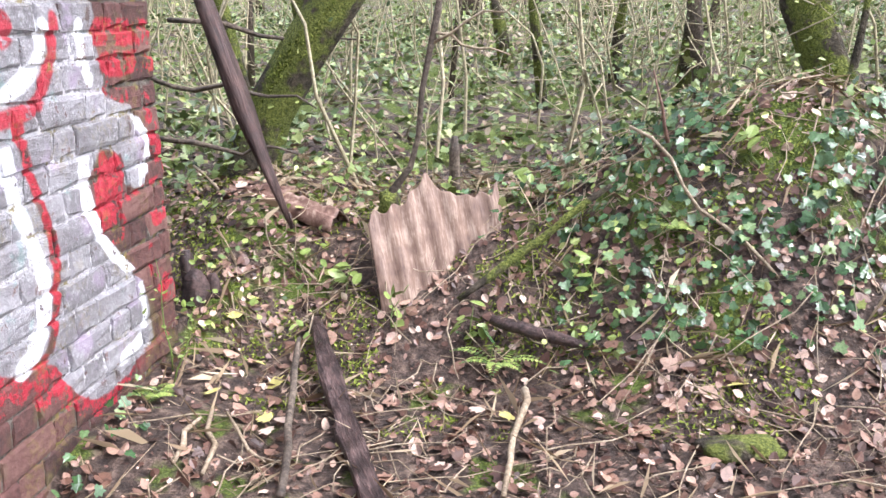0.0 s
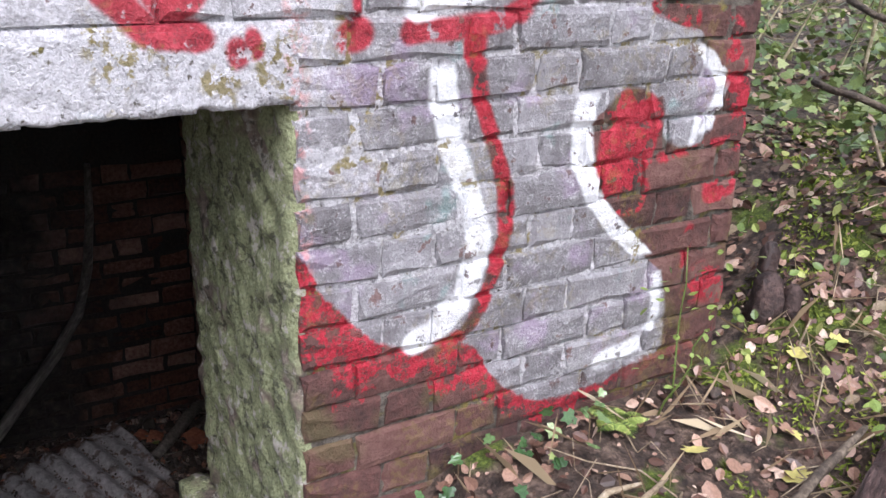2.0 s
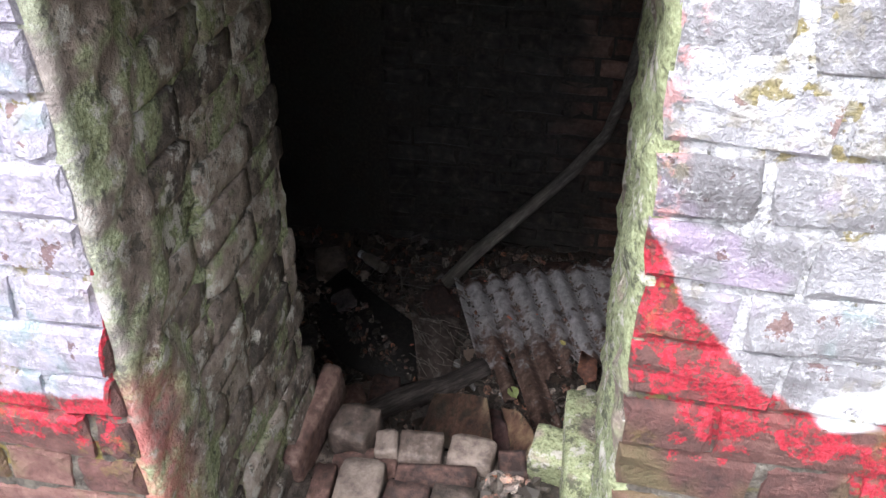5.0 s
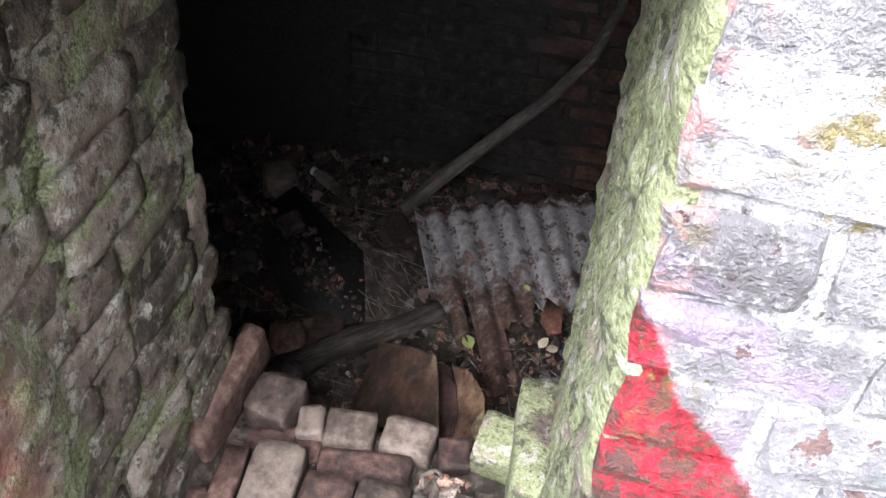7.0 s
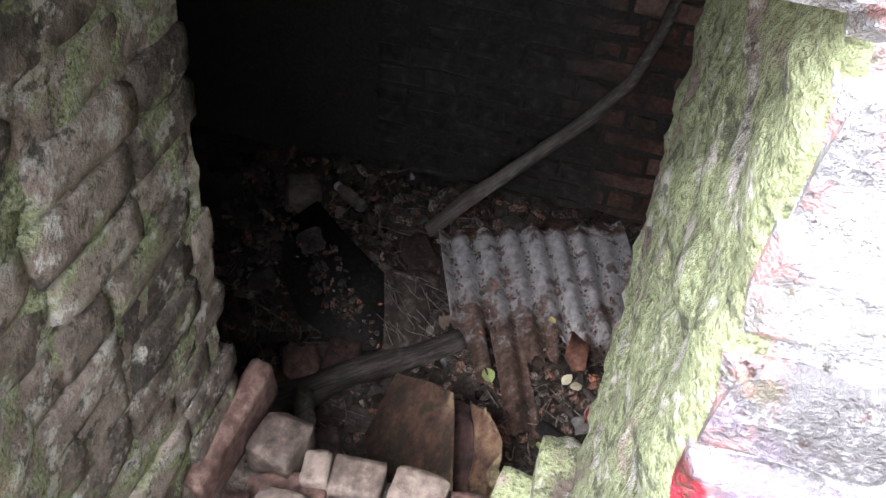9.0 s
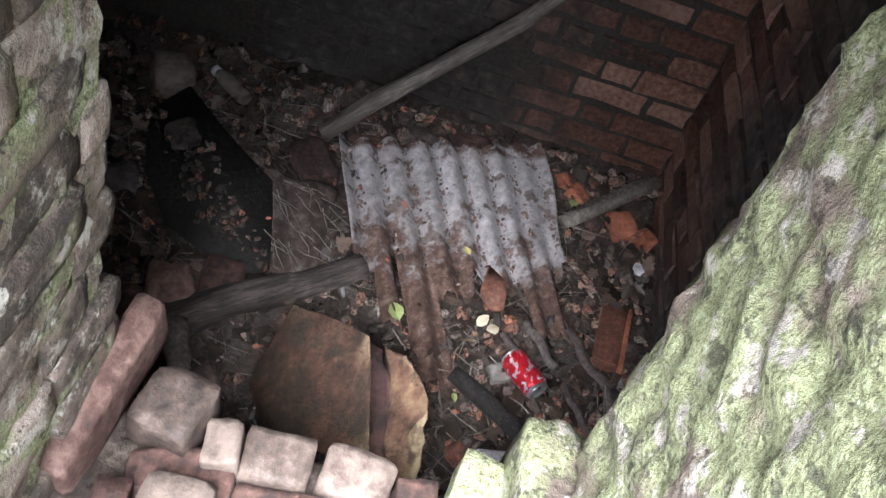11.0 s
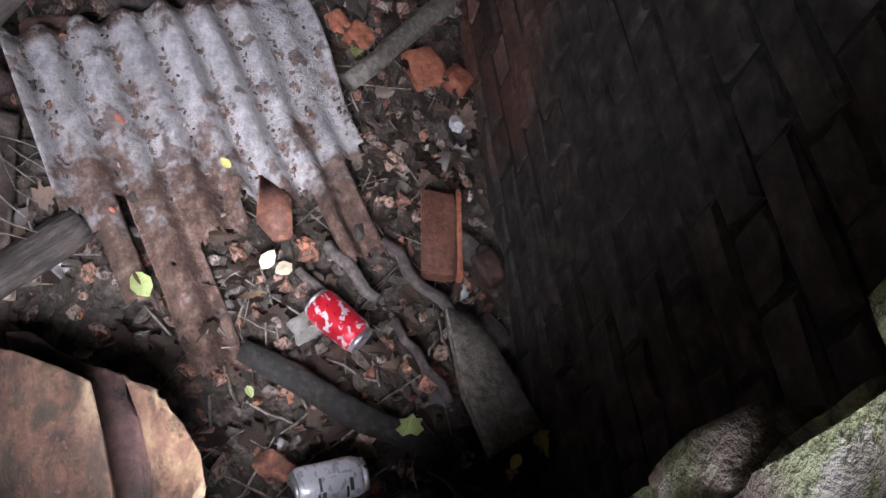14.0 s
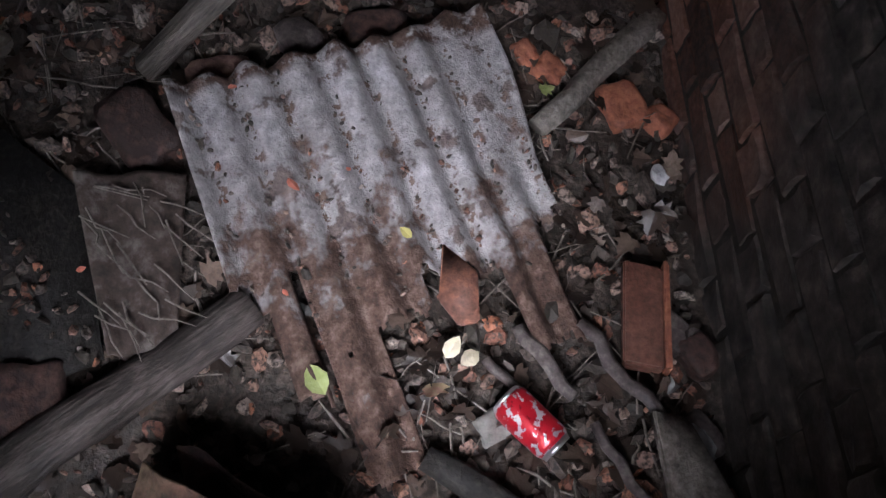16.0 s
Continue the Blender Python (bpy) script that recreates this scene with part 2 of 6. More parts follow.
def graffiti(name, mortar):
    """Old brick or its mortar, sprayed silver, red and white; the paint follows the wall across bricks and joints."""
    n = Nodes(name)
    fine, mid, big = n.noise(190, 4, 0.7), n.noise(42, 4, 0.65), n.noise(7, 3, 0.6)
    wob = n.t.nodes.new("ShaderNodeTexNoise")
    n.put(wob.inputs["Scale"], 11.0)
    n.put(wob.inputs["Vector"], n.place)
    sub = n.add("ShaderNodeVectorMath")
    sub.operation = "SUBTRACT"
    n.put(sub.inputs[0], wob.outputs["Color"])
    n.put(sub.inputs[1], (0.5, 0.5, 0.5))
    sc = n.add("ShaderNodeVectorMath")
    sc.operation = "SCALE"
    n.put(sc.inputs[0], sub.outputs[0])
    n.put(sc.inputs["Scale"], 0.022)
    ad = n.add("ShaderNodeVectorMath")
    n.put(ad.inputs[0], n.place)
    n.put(ad.inputs[1], sc.outputs[0])
    flat = n.add("ShaderNodeVectorMath")
    flat.operation = "MULTIPLY"
    n.put(flat.inputs[0], ad.outputs[0])
    n.put(flat.inputs[1], (0, 1, 1))
    p = flat.outputs[0]
    sep = n.add("ShaderNodeSeparateXYZ")
    n.put(sep.inputs[0], p)
    y, z = sep.outputs["Y"], sep.outputs["Z"]
    sep0 = n.add("ShaderNodeSeparateXYZ")
    n.put(sep0.inputs[0], n.place)
    if mortar:
        base = n.ramp(mid, [(0.3, (0.045, 0.038, 0.03)), (0.5, (0.12, 0.10, 0.08)), (0.7, (0.22, 0.195, 0.16))])
        moss = n.band(n.noise(16, 4), 0.54, 0.64)
        base = n.mix(n.math("MULTIPLY", moss, 0.7), base, (0.20, 0.17, 0.035))
    else:
        tone = n.math("ADD", n.math("MULTIPLY", mid, 0.7), n.math("MULTIPLY", n.random(), 0.35))
        base = n.ramp(tone, [(0.3, (0.05, 0.025, 0.022)), (0.55, (0.14, 0.062, 0.052)), (0.8, (0.24, 0.13, 0.105))])
        base = n.mix(n.math("MULTIPLY", n.band(big, 0.52, 0.68), 0.5), base, (0.13, 0.12, 0.045))
    # where the silver ground lies: above a sagging edge, left of a wavy edge
    low = curve(n, y, [(0.6, 0.255), (0.96, 0.255), (1.0, 0.60), (1.615, 0.595), (1.641, 0.56), (1.668, 0.505), (1.717, 0.451), (1.81, 0.378), (1.884, 0.362), (1.97, 0.345), (2.033, 0.267), (2.101, 0.197), (2.2, 0.165), (2.3, 0.17), (2.40, 0.19), (2.7, 0.23)], 0.6, 2.7)
    right = curve(n, z, [(0.1, 2.46), (0.25, 2.50), (0.38, 2.485), (0.45, 2.42), (0.53, 2.335), (0.60, 2.275), (0.70, 2.235), (0.77, 2.25), (0.80, 2.40), (0.86, 2.53), (0.92, 2.52), (0.95, 2.43), (1.03, 2.38), (1.3, 2.36)], 0.1, 1.3)
    low = n.math("ADD", low, n.math("MULTIPLY", n.math("SUBTRACT", n.noise(34, 5, 0.7), 0.5), 0.035))
    inside = n.math("MULTIPLY", n.band(n.math("SUBTRACT", z, low), -0.006, 0.006), n.band(n.math("SUBTRACT", right, y), -0.006, 0.006))

    def line(pts, w, soft=0.006):
        return n.band(stroke(n, p, pts), w - soft, w + soft, 1.0, 0.0)

    def lines_of(*strokes):
        out = None
        for st in strokes:
            m = line(*st)
            out = m if out is None else n.math("MAXIMUM", out, m)
        return out

    def sweep(pts, w, soft=0.006):
        """A stroke that only climbs: how far y lies from its graph over z."""
        lo, hi = pts[0][1], pts[-1][1]
        off = n.math("ABSOLUTE", n.math("SUBTRACT", y, curve(n, z, [(b, a) for a, b in pts], lo, hi)))
        m = n.math("MULTIPLY", n.band(off, w - soft, w + soft, 1.0, 0.0), n.band(z, lo - soft, lo + soft))
        return n.math("MULTIPLY", m, n.band(z, hi - soft, hi + soft, 1.0, 0.0))

    def both(*masks):
        out = masks[0]
        for m in masks[1:]:
            out = n.math("MULTIPLY", out, m)
        return out

    inside = n.math("MAXIMUM", inside, line([(2.505, 0.80), (2.51, 0.765)], 0.078))
    blot, speck = n.noise(17, 5, 0.7), n.noise(75, 5, 0.75)
    if mortar:
        worn = n.band(n.noise(60, 4), 0.31, 0.39)
    else:
        worn = both(n.band(n.math("ADD", n.math("MULTIPLY", mid, 0.6), n.math("MULTIPLY", big, 0.4)), 0.30, 0.38), n.band(n.math("ADD", blot, n.math("MULTIPLY", n.random(), 0.10)), 0.325, 0.355))
    tone = n.math("ADD", n.math("MULTIPLY", mid, 0.4), n.math("MULTIPLY", big, 0.4))
    tone = n.math("ADD", tone, n.math("MULTIPLY", 0.55 if mortar else n.random(), 0.16))
    tone = n.math("ADD", tone, 0.02)
    silver = n.ramp(tone, [(0.36, (0.16, 0.148, 0.152)), (0.5, (0.27, 0.255, 0.264)), (0.64, (0.40, 0.385, 0.40))])
    tint = n.noise(7.5, 3, 0.55)
    silver = n.mix(n.math("MULTIPLY", n.band(tint, 0.60, 0.68), 0.35), silver, (0.20, 0.44, 0.40))
    silver = n.mix(n.math("MULTIPLY", n.band(tint, 0.42, 0.33), 0.40), silver, (0.46, 0.32, 0.50))
    grain = n.math("ADD", n.math("MULTIPLY", fine, 0.45), n.math("MULTIPLY", n.noise(38, 5, 0.75), 0.55))
    silver = n.mix(n.math("MULTIPLY", n.band(grain, 0.50, 0.62), 0.55), silver, (0.74, 0.72, 0.74))
    silver = n.mix(n.math("MULTIPLY", n.band(speck, 0.41, 0.33), 0.45), silver, (0.08, 0.065, 0.062))
    if mortar:
        silver = n.mix(n.band(speck, 0.40, 0.56, 0.15, 0.75), silver, (0.78, 0.76, 0.77))
    # bright ground over the arch and beside the opening
    pale = line([(0.60, 0.99), (1.56, 0.95)], 0.15, 0.05)
    pale = n.math("MAXIMUM", pale, n.math("MULTIPLY", line([(1.64, 0.74), (1.80, 0.72)], 0.045, 0.03), n.band(blot, 0.44, 0.56, 0.1, 0.8)))
    silver = n.mix(n.math("MULTIPLY", pale, n.band(grain, 0.40, 0.58, 0.2, 0.85)), silver, (0.78, 0.76, 0.79))
    pink = both(n.band(y, 1.60, 1.62), n.band(y, 1.635, 1.66, 1.0, 0.0), n.band(mid, 0.45, 0.60))
    silver = n.mix(n.math("MULTIPLY", pink, 0.6), silver, (0.72, 0.30, 0.28))
    lilac = n.band(y, 1.02, 0.97)
    silver = n.mix(n.math("MULTIPLY", lilac, n.band(mid, 0.35, 0.62, 0.2, 0.6)), silver, (0.52, 0.46, 0.58))
    red = n.ramp(n.math("ADD", n.math("MULTIPLY", mid, 0.5), n.math("MULTIPLY", fine, 0.5)), [(0.35, (0.16, 0.010, 0.018)), (0.5, (0.43, 0.016, 0.034)), (0.66, (0.62, 0.06, 0.095))])
    white = n.mix(n.math("MULTIPLY", mid, 0.25), (0.90, 0.90, 0.91), (0.7, 0.7, 0.72))
    # red sprayed below the silver, in lumps that thin out downwards
    deep = curve(n, y, [(0.6, 0.075), (1.0, 0.075), (1.62, 0.15), (1.70, 0.14), (1.76, 0.10), (1.84, 0.06), (1.95, 0.09), (2.02, 0.08), (2.10, 0.05), (2.25, 0.035), (2.7, 0.02)], 0.6, 2.7)
    fall = n.math("DIVIDE", n.math("SUBTRACT", low, z), deep)
    under = both(n.band(n.math("ADD", fall, n.math("MULTIPLY", n.math("SUBTRACT", blot, 0.5), 3.6)), 1.0, 0.82), n.band(fall, -0.10, 0.0), n.band(y, 2.30, 2.42, 1.0, 0.2))
    under = both(under, n.band(n.noise(31, 5, 0.7), 0.43, 0.49, 0.15, 1.0), n.band(speck, 0.40, 0.47, 0.25, 1.0))
    col = n.mix(under, base, red)
    col = n.mix(both(inside, worn), col, silver)
    # strokes; where the red has flaked, bare brick shows in its place
    flaking = sweep([(1.998, 0.426), (2.028, 0.492), (2.047, 0.571), (2.046, 0.639), (2.014, 0.742), (1.985, 0.818), (1.97, 0.90), (1.961, 0.964)], 0.0175)
    flaking = n.math("MAXIMUM", flaking, lines_of(([(1.998, 0.426), (1.961, 0.373), (1.884, 0.352)], 0.016), ([(2.352, 0.752), (2.338, 0.665)], 0.076), ([(2.32, 0.62), (2.37, 0.60)], 0.045)))
    flaking = n.math("MAXIMUM", flaking, lines_of(([(2.61, 0.93), (2.645, 0.80), (2.68, 0.69)], 0.032), ([(2.60, 0.575), (2.66, 0.59)], 0.026), ([(2.55, 0.50), (2.545, 0.41)], 0.010), ([(2.44, 0.675), (2.66, 0.69)], 0.010),
                                                  ([(2.40, 1.05), (2.66, 1.05)], 0.034), ([(2.38, 1.14), (2.66, 1.13)], 0.038), ([(2.40, 0.985), (2.49, 0.955)], 0.022), ([(2.60, 0.36), (2.68, 0.34)], 0.045, 0.02)))
    col = n.mix(flaking, col, base)
    col = n.mix(n.math("MULTIPLY", both(flaking, n.band(n.noise(19, 4, 0.65), 0.455, 0.51)), 0.95), col, red)
    firm = lines_of(([(2.165, 1.18), (2.15, 1.09), (2.06, 0.985), (1.975, 0.964), (1.83, 0.958)], 0.021), ([(1.965, 0.965), (1.968, 0.90)], 0.021), ([(1.722, 0.955), (1.738, 0.958)], 0.030), ([(1.735, 1.02), (1.733, 0.965)], 0.010),
                    ([(1.72, 1.135), (1.83, 1.125), (1.95, 1.16)], 0.044), ([(1.529, 0.936), (1.528, 0.95)], 0.019), ([(1.557, 0.945), (1.556, 0.960)], 0.017), ([(1.335, 1.05), (1.402, 0.975), (1.475, 0.971)], 0.024),
                    ([(1.44, 1.03), (1.56, 1.16)], 0.045), ([(0.955, 1.02), (1.03, 0.80)], 0.033))
    col = n.mix(n.math("MULTIPLY", both(firm, n.band(n.noise(26, 4), 0.34, 0.42, 0.15, 1.0)), 0.95), col, red)
    whites = sweep([(1.945, 0.437), (1.975, 0.49), (1.989, 0.557), (1.973, 0.627), (1.945, 0.707), (1.922, 0.762), (1.908, 0.815), (1.897, 0.90)], 0.027)
    whites = n.math("MAXIMUM", whites, sweep([(2.44, 0.265), (2.471, 0.30), (2.468, 0.356), (2.462, 0.412)], 0.014))
    whites = n.math("MAXIMUM", whites, sweep([(2.415, 0.455), (2.376, 0.492), (2.317, 0.552), (2.27, 0.608), (2.241, 0.659), (2.226, 0.718), (2.222, 0.775), (2.234, 0.819)], 0.028))
    whites = n.math("MAXIMUM", whites, sweep([(2.545, 0.715), (2.575, 0.756), (2.59, 0.815), (2.56, 0.862), (2.515, 0.90)], 0.022))
    whites = n.math("MAXIMUM", whites, lines_of(([(1.945, 0.437), (1.89, 0.389), (1.85, 0.381)], 0.026), ([(1.845, 0.995), (1.924, 1.013), (2.038, 1.051), (2.093, 1.095), (2.116, 1.16)], 0.022), ([(2.285, 1.16), (2.276, 1.074), (2.31, 1.02)], 0.020),
                                                ([(2.42, 0.245), (2.32, 0.223)], 0.019), ([(2.53, 0.745), (2.515, 0.70)], 0.010), ([(1.655, 1.07), (1.678, 1.17)], 0.025, 0.01)))
    whites = both(whites, n.band(n.noise(30, 5, 0.7), 0.37, 0.41))
    col = n.mix(whites, col, white)
    chip = n.band(n.noise(19, 5, 0.7), 0.62, 0.645)
    col = n.mix(n.math("MULTIPLY", chip, 0.35 if mortar else 0.85), col, base)
    lichen = n.math("MULTIPLY", n.band(n.noise(8, 4), 0.52, 0.60), n.band(n.noise(55, 4), 0.48, 0.56))
    col = n.mix(n.math("MULTIPLY", lichen, 0.85 if mortar else 0.25), col, (0.27, 0.21, 0.05))
    outer = n.band(sep0.outputs["X"], FACE - 0.09, FACE - 0.05)
    col = n.mix(outer, base, col)
    rough = n.band(n.math("MULTIPLY", inside, outer), 0, 1, 0.8, 0.36)
    relief = n.math("ADD", n.math("MULTIPLY", fine, 0.8), n.math("ADD", mid, n.math("MULTIPLY", n.noise(14, 3), 0.8)))
    return n.done(col, rough, relief, 0.012 if mortar else 0.008, 1.0)


MOSS_TONES = ((0.03, 0.045, 0.008), (0.10, 0.14, 0.02), (0.24, 0.30, 0.05))
paint_brick = graffiti("sprayed_brick", False)
paint_mortar = graffiti("sprayed_mortar", True)


def jamb_material(name, green, light, sprayed=False):
    n = Nodes(name)
    f, m, c = n.noise(150, 4, 0.7), n.noise(38, 5, 0.65), n.noise(9, 3, 0.6)
    tone = n.math("ADD", n.math("MULTIPLY", m, 0.65), n.math("MULTIPLY", n.random(), 0.3))
    col = n.ramp(tone, [(0.3, (0.07, 0.054, 0.044)), (0.52, (0.27, 0.21, 0.17)), (0.75, (0.50, 0.42, 0.355))])
    col = n.mix(n.band(c, 0.62 - green, 0.74 - green), col, n.ramp(f, [(0.3, (0.11, 0.115, 0.06)), (0.5, (0.30, 0.32, 0.17)), (0.7, light)]))
    col = n.mix(n.band(n.noise(21, 5, 0.7), 0.535, 0.62), col, (0.50, 0.46, 0.40))
    col = n.mix(n.math("MULTIPLY", n.band(n.noise(27, 5, 0.75), 0.46, 0.38), 0.75), col, (0.045, 0.042, 0.03))
    if sprayed:
        sep = n.add("ShaderNodeSeparateXYZ")
        n.put(sep.inputs[0], n.place)
        x, z = sep.outputs["X"], sep.outputs["Z"]
        mist = n.math("MULTIPLY", n.band(x, FACE - 0.16, FACE - 0.02), n.band(n.noise(14, 4, 0.7), 0.36, 0.56))
        col = n.mix(n.math("MULTIPLY", mist, n.band(z, 0.32, 0.20, 0.0, 0.75)), col, (0.55, 0.17, 0.15))
        col = n.mix(n.math("MULTIPLY", n.band(x, FACE - 0.05, FACE - 0.01), n.band(z, 0.24, 0.34, 0.0, 0.25)), col, (0.50, 0.47, 0.48))
    return n.done(col, 0.9, n.math("ADD", m, n.math("MULTIPLY", f, 0.5)), 0.009, 1.0)


jamb_brick = jamb_material("weathered_jamb_brick", 0.08, (0.42, 0.44, 0.26))
jamb_render = jamb_material("worn_render_with_algae", 0.20, (0.54, 0.56, 0.38), True)
jamb_moss = jamb_material("mossy_jamb_mortar", 0.28, (0.42, 0.45, 0.28))
old_brick = plain("old_red_brick", (0.035, 0.021, 0.018), (0.125, 0.068, 0.055), (0.28, 0.18, 0.145), 45, 9, vary=0.25, depth=0.007)
pink_brick = plain("chipped_pink_brick", (0.024, 0.018, 0.014), (0.098, 0.070, 0.057), (0.23, 0.18, 0.15), 38, 13, vary=0.25, depth=0.007)


def soot_shade_wall(name, k):
    """Damp red brick, bare in the corner; elsewhere sooty, with the chamber's shade put into the colour."""
    n = Nodes(name)
    f, m, c = n.noise(70, 5, 0.65), n.noise(24, 4, 0.6), n.noise(3.5, 4, 0.6)
    tone = n.math("ADD", n.math("MULTIPLY", f, 0.7), n.math("MULTIPLY", n.random(), 0.4))
    red = n.ramp(tone, [(0.3, (0.03, 0.016, 0.012)), (0.55, (0.15, 0.066, 0.043)), (0.8, (0.32, 0.19, 0.145))])
    sep = n.add("ShaderNodeSeparateXYZ")
    n.put(sep.inputs[0], n.place)
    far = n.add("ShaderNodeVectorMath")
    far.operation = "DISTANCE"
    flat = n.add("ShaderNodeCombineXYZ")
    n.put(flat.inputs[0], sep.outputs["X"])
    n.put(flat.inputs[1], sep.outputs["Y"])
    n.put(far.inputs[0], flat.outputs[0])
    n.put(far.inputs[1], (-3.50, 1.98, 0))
    # dark grows with distance from the corner, part of it painted shade
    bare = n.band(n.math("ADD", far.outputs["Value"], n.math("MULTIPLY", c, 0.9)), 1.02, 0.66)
    soot_shade = n.ramp(m, [(0.3, (0.02 * k, 0.017 * k, 0.015 * k)), (0.55, (0.07 * k, 0.058 * k, 0.05 * k)), (0.75, (0.17 * k, 0.135 * k, 0.11 * k))])
    return n.done(n.mix(bare, soot_shade, red), n.band(c, 0.3, 0.6, 0.45, 0.9), f, 0.005, 0.8)


# the back wall's copy is darker, for the deeper shade there
red_wall_brick = soot_shade_wall("soot_shade_black_brick", 0.55)
side_wall_brick = soot_shade_wall("soot_shade_grey_brick", 1.05)
# chamber mortar taken near black, so its colour carries the interior shade
black_mortar = plain("shaded_damp_mortar", (0.010, 0.009, 0.008), (0.03, 0.025, 0.02), (0.07, 0.055, 0.045), 80, 9)
concrete = plain("old_concrete", (0.10, 0.10, 0.09), (0.22, 0.21, 0.19), (0.34, 0.33, 0.30), 60, 7)
rubble_soil = plain("rubble_soil", (0.015, 0.012, 0.010), (0.05, 0.038, 0.030), (0.16, 0.125, 0.10), 70, 11, rough=(0.22, 0.7), depth=0.012)


def ground_material():
    n = Nodes("woodland_litter_soil")
    f, m, c = n.noise(130, 4, 0.7), n.noise(28, 5, 0.7), n.noise(3.2, 4, 0.6)
    soil = n.ramp(m, [(0.32, (0.020, 0.013, 0.010)), (0.5, (0.085, 0.056, 0.042)), (0.68, (0.26, 0.18, 0.135))])
    moss = n.ramp(f, [(0.3, MOSS_TONES[0]), (0.5, MOSS_TONES[1]), (0.7, MOSS_TONES[2])])
    sep = n.add("ShaderNodeSeparateXYZ")
    n.put(sep.inputs[0], n.place)
    lift = n.band(sep.outputs["Z"], 0.12, 0.7, 0.0, 0.11)
    col = n.mix(n.band(n.math("ADD", c, lift), 0.56, 0.64), soil, moss)
    return n.done(col, n.band(c, 0.3, 0.6, 0.45, 0.95), n.math("ADD", m, n.math("MULTIPLY", f, 0.4)), 0.03, 1.0)


soil = ground_material()
rust = plain("rusty_sheet_iron", (0.08, 0.040, 0.030), (0.22, 0.125, 0.092), (0.46, 0.34, 0.26), 45, 5, rough=(0.55, 0.9), depth=0.002, metal=0.15)
bark = plain("wet_bark", (0.03, 0.022, 0.016), (0.10, 0.075, 0.055), (0.24, 0.19, 0.14), 60, 9, depth=0.012)
rotten = plain("rotten_dark_wood", (0.014, 0.009, 0.008), (0.05, 0.030, 0.026), (0.13, 0.08, 0.068), 70, 8, rough=(0.35, 0.8), depth=0.012)
grey_wood = plain("grey_weathered_wood", (0.06, 0.05, 0.042), (0.19, 0.165, 0.14), (0.36, 0.33, 0.29), 80, 12, depth=0.006)
twig_wood = plain("dead_twig_bark", (0.12, 0.085, 0.05), (0.30, 0.23, 0.15), (0.50, 0.42, 0.31), 90, 10)


def mossy_bark():
    n = Nodes("mossy_bark")
    f, m, c = n.noise(110, 4, 0.7), n.noise(30, 5, 0.7), n.noise(6, 3, 0.6)
    wood = n.ramp(m, [(0.3, (0.02, 0.016, 0.010)), (0.5, (0.07, 0.055, 0.035)), (0.7, (0.16, 0.13, 0.09))])
    moss = n.ramp(f, [(0.3, (0.035, 0.045, 0.008)), (0.5, (0.15, 0.18, 0.028)), (0.7, (0.34, 0.36, 0.085))])
    return n.done(n.mix(n.band(c, 0.44, 0.54), wood, moss), 0.95, n.math("ADD", m, f), 0.02, 1.0)


moss_bark = mossy_bark()


def galvanised():
    """Dulled zinc that gives way to brown rust in blotches."""
    n = Nodes("galvanised_rusting_iron")
    f, m, c = n.noise(160, 4, 0.7), n.noise(40, 5, 0.7), n.noise(8, 4, 0.65)
    zinc = n.ramp(m, [(0.32, (0.27, 0.246, 0.245)), (0.5, (0.47, 0.442, 0.442)), (0.68, (0.69, 0.658, 0.66))])
    brown = n.ramp(m, [(0.3, (0.028, 0.015, 0.011)), (0.5, (0.10, 0.056, 0.041)), (0.7, (0.23, 0.16, 0.127))])
    sep = n.add("ShaderNodeSeparateXYZ")
    n.put(sep.inputs[0], n.place)
    along = n.math("ADD", n.math("MULTIPLY", sep.outputs["X"], 0.933), n.math("MULTIPLY", sep.outputs["Y"], 0.361))
    t = n.math("ADD", n.math("MULTIPLY", n.math("SUBTRACT", along, -2.22), 0.8), n.math("ADD", n.math("MULTIPLY", c, 0.95), n.math("MULTIPLY", m, 0.35)))
    across = n.math("ADD", n.math("MULTIPLY", sep.outputs["X"], -0.361), n.math("MULTIPLY", sep.outputs["Y"], 0.933))
    phase = n.math("COSINE", n.math("MULTIPLY", n.math("SUBTRACT", across, 2.155), 82.1))
    silt = n.math("MULTIPLY", n.band(phase, -0.25, -0.8), n.band(n.noise(40, 4, 0.7), 0.53, 0.60))
    r = n.math("MAXIMUM", n.band(t, 0.60, 0.74), n.math("MAXIMUM", n.math("MULTIPLY", n.band(n.noise(15, 4, 0.6), 0.57, 0.64), 0.8), silt))
    r = n.math("MAXIMUM", r, n.math("MULTIPLY", n.band(along, -2.555, -2.530, 1.0, 0.0), n.band(n.noise(30, 4), 0.40, 0.52)))
    return n.done(n.mix(r, zinc, brown), n.band(n.math("ADD", r, n.band(c, 0.4, 0.6, 0.0, 0.25)), 0, 1, 0.32, 0.85), n.math("ADD", m, f), 0.004, 0.8, metal=n.band(r, 0, 1, 0.25, 0.0))


zinc = galvanised()
black_board = plain("black_wet_board", (0.008, 0.007, 0.006), (0.018, 0.015, 0.013), (0.06, 0.05, 0.042), 70, 8, rough=(0.7, 0.95), depth=0.008)

# ---- ground: one sheet to the horizon, left out under the building ----
def lines(dense_a, dense_b, step, far_a, far_b):
    out = list(np.arange(dense_a, dense_b + 1e-6, step))
    s, v = step, dense_b
    while v < far_b:
        s *= 1.16
        v += s
        out.append(v)
    s, v = step, dense_a
    while v > far_a:
        s *= 1.16
        v -= s
        out.insert(0, v)
    return out


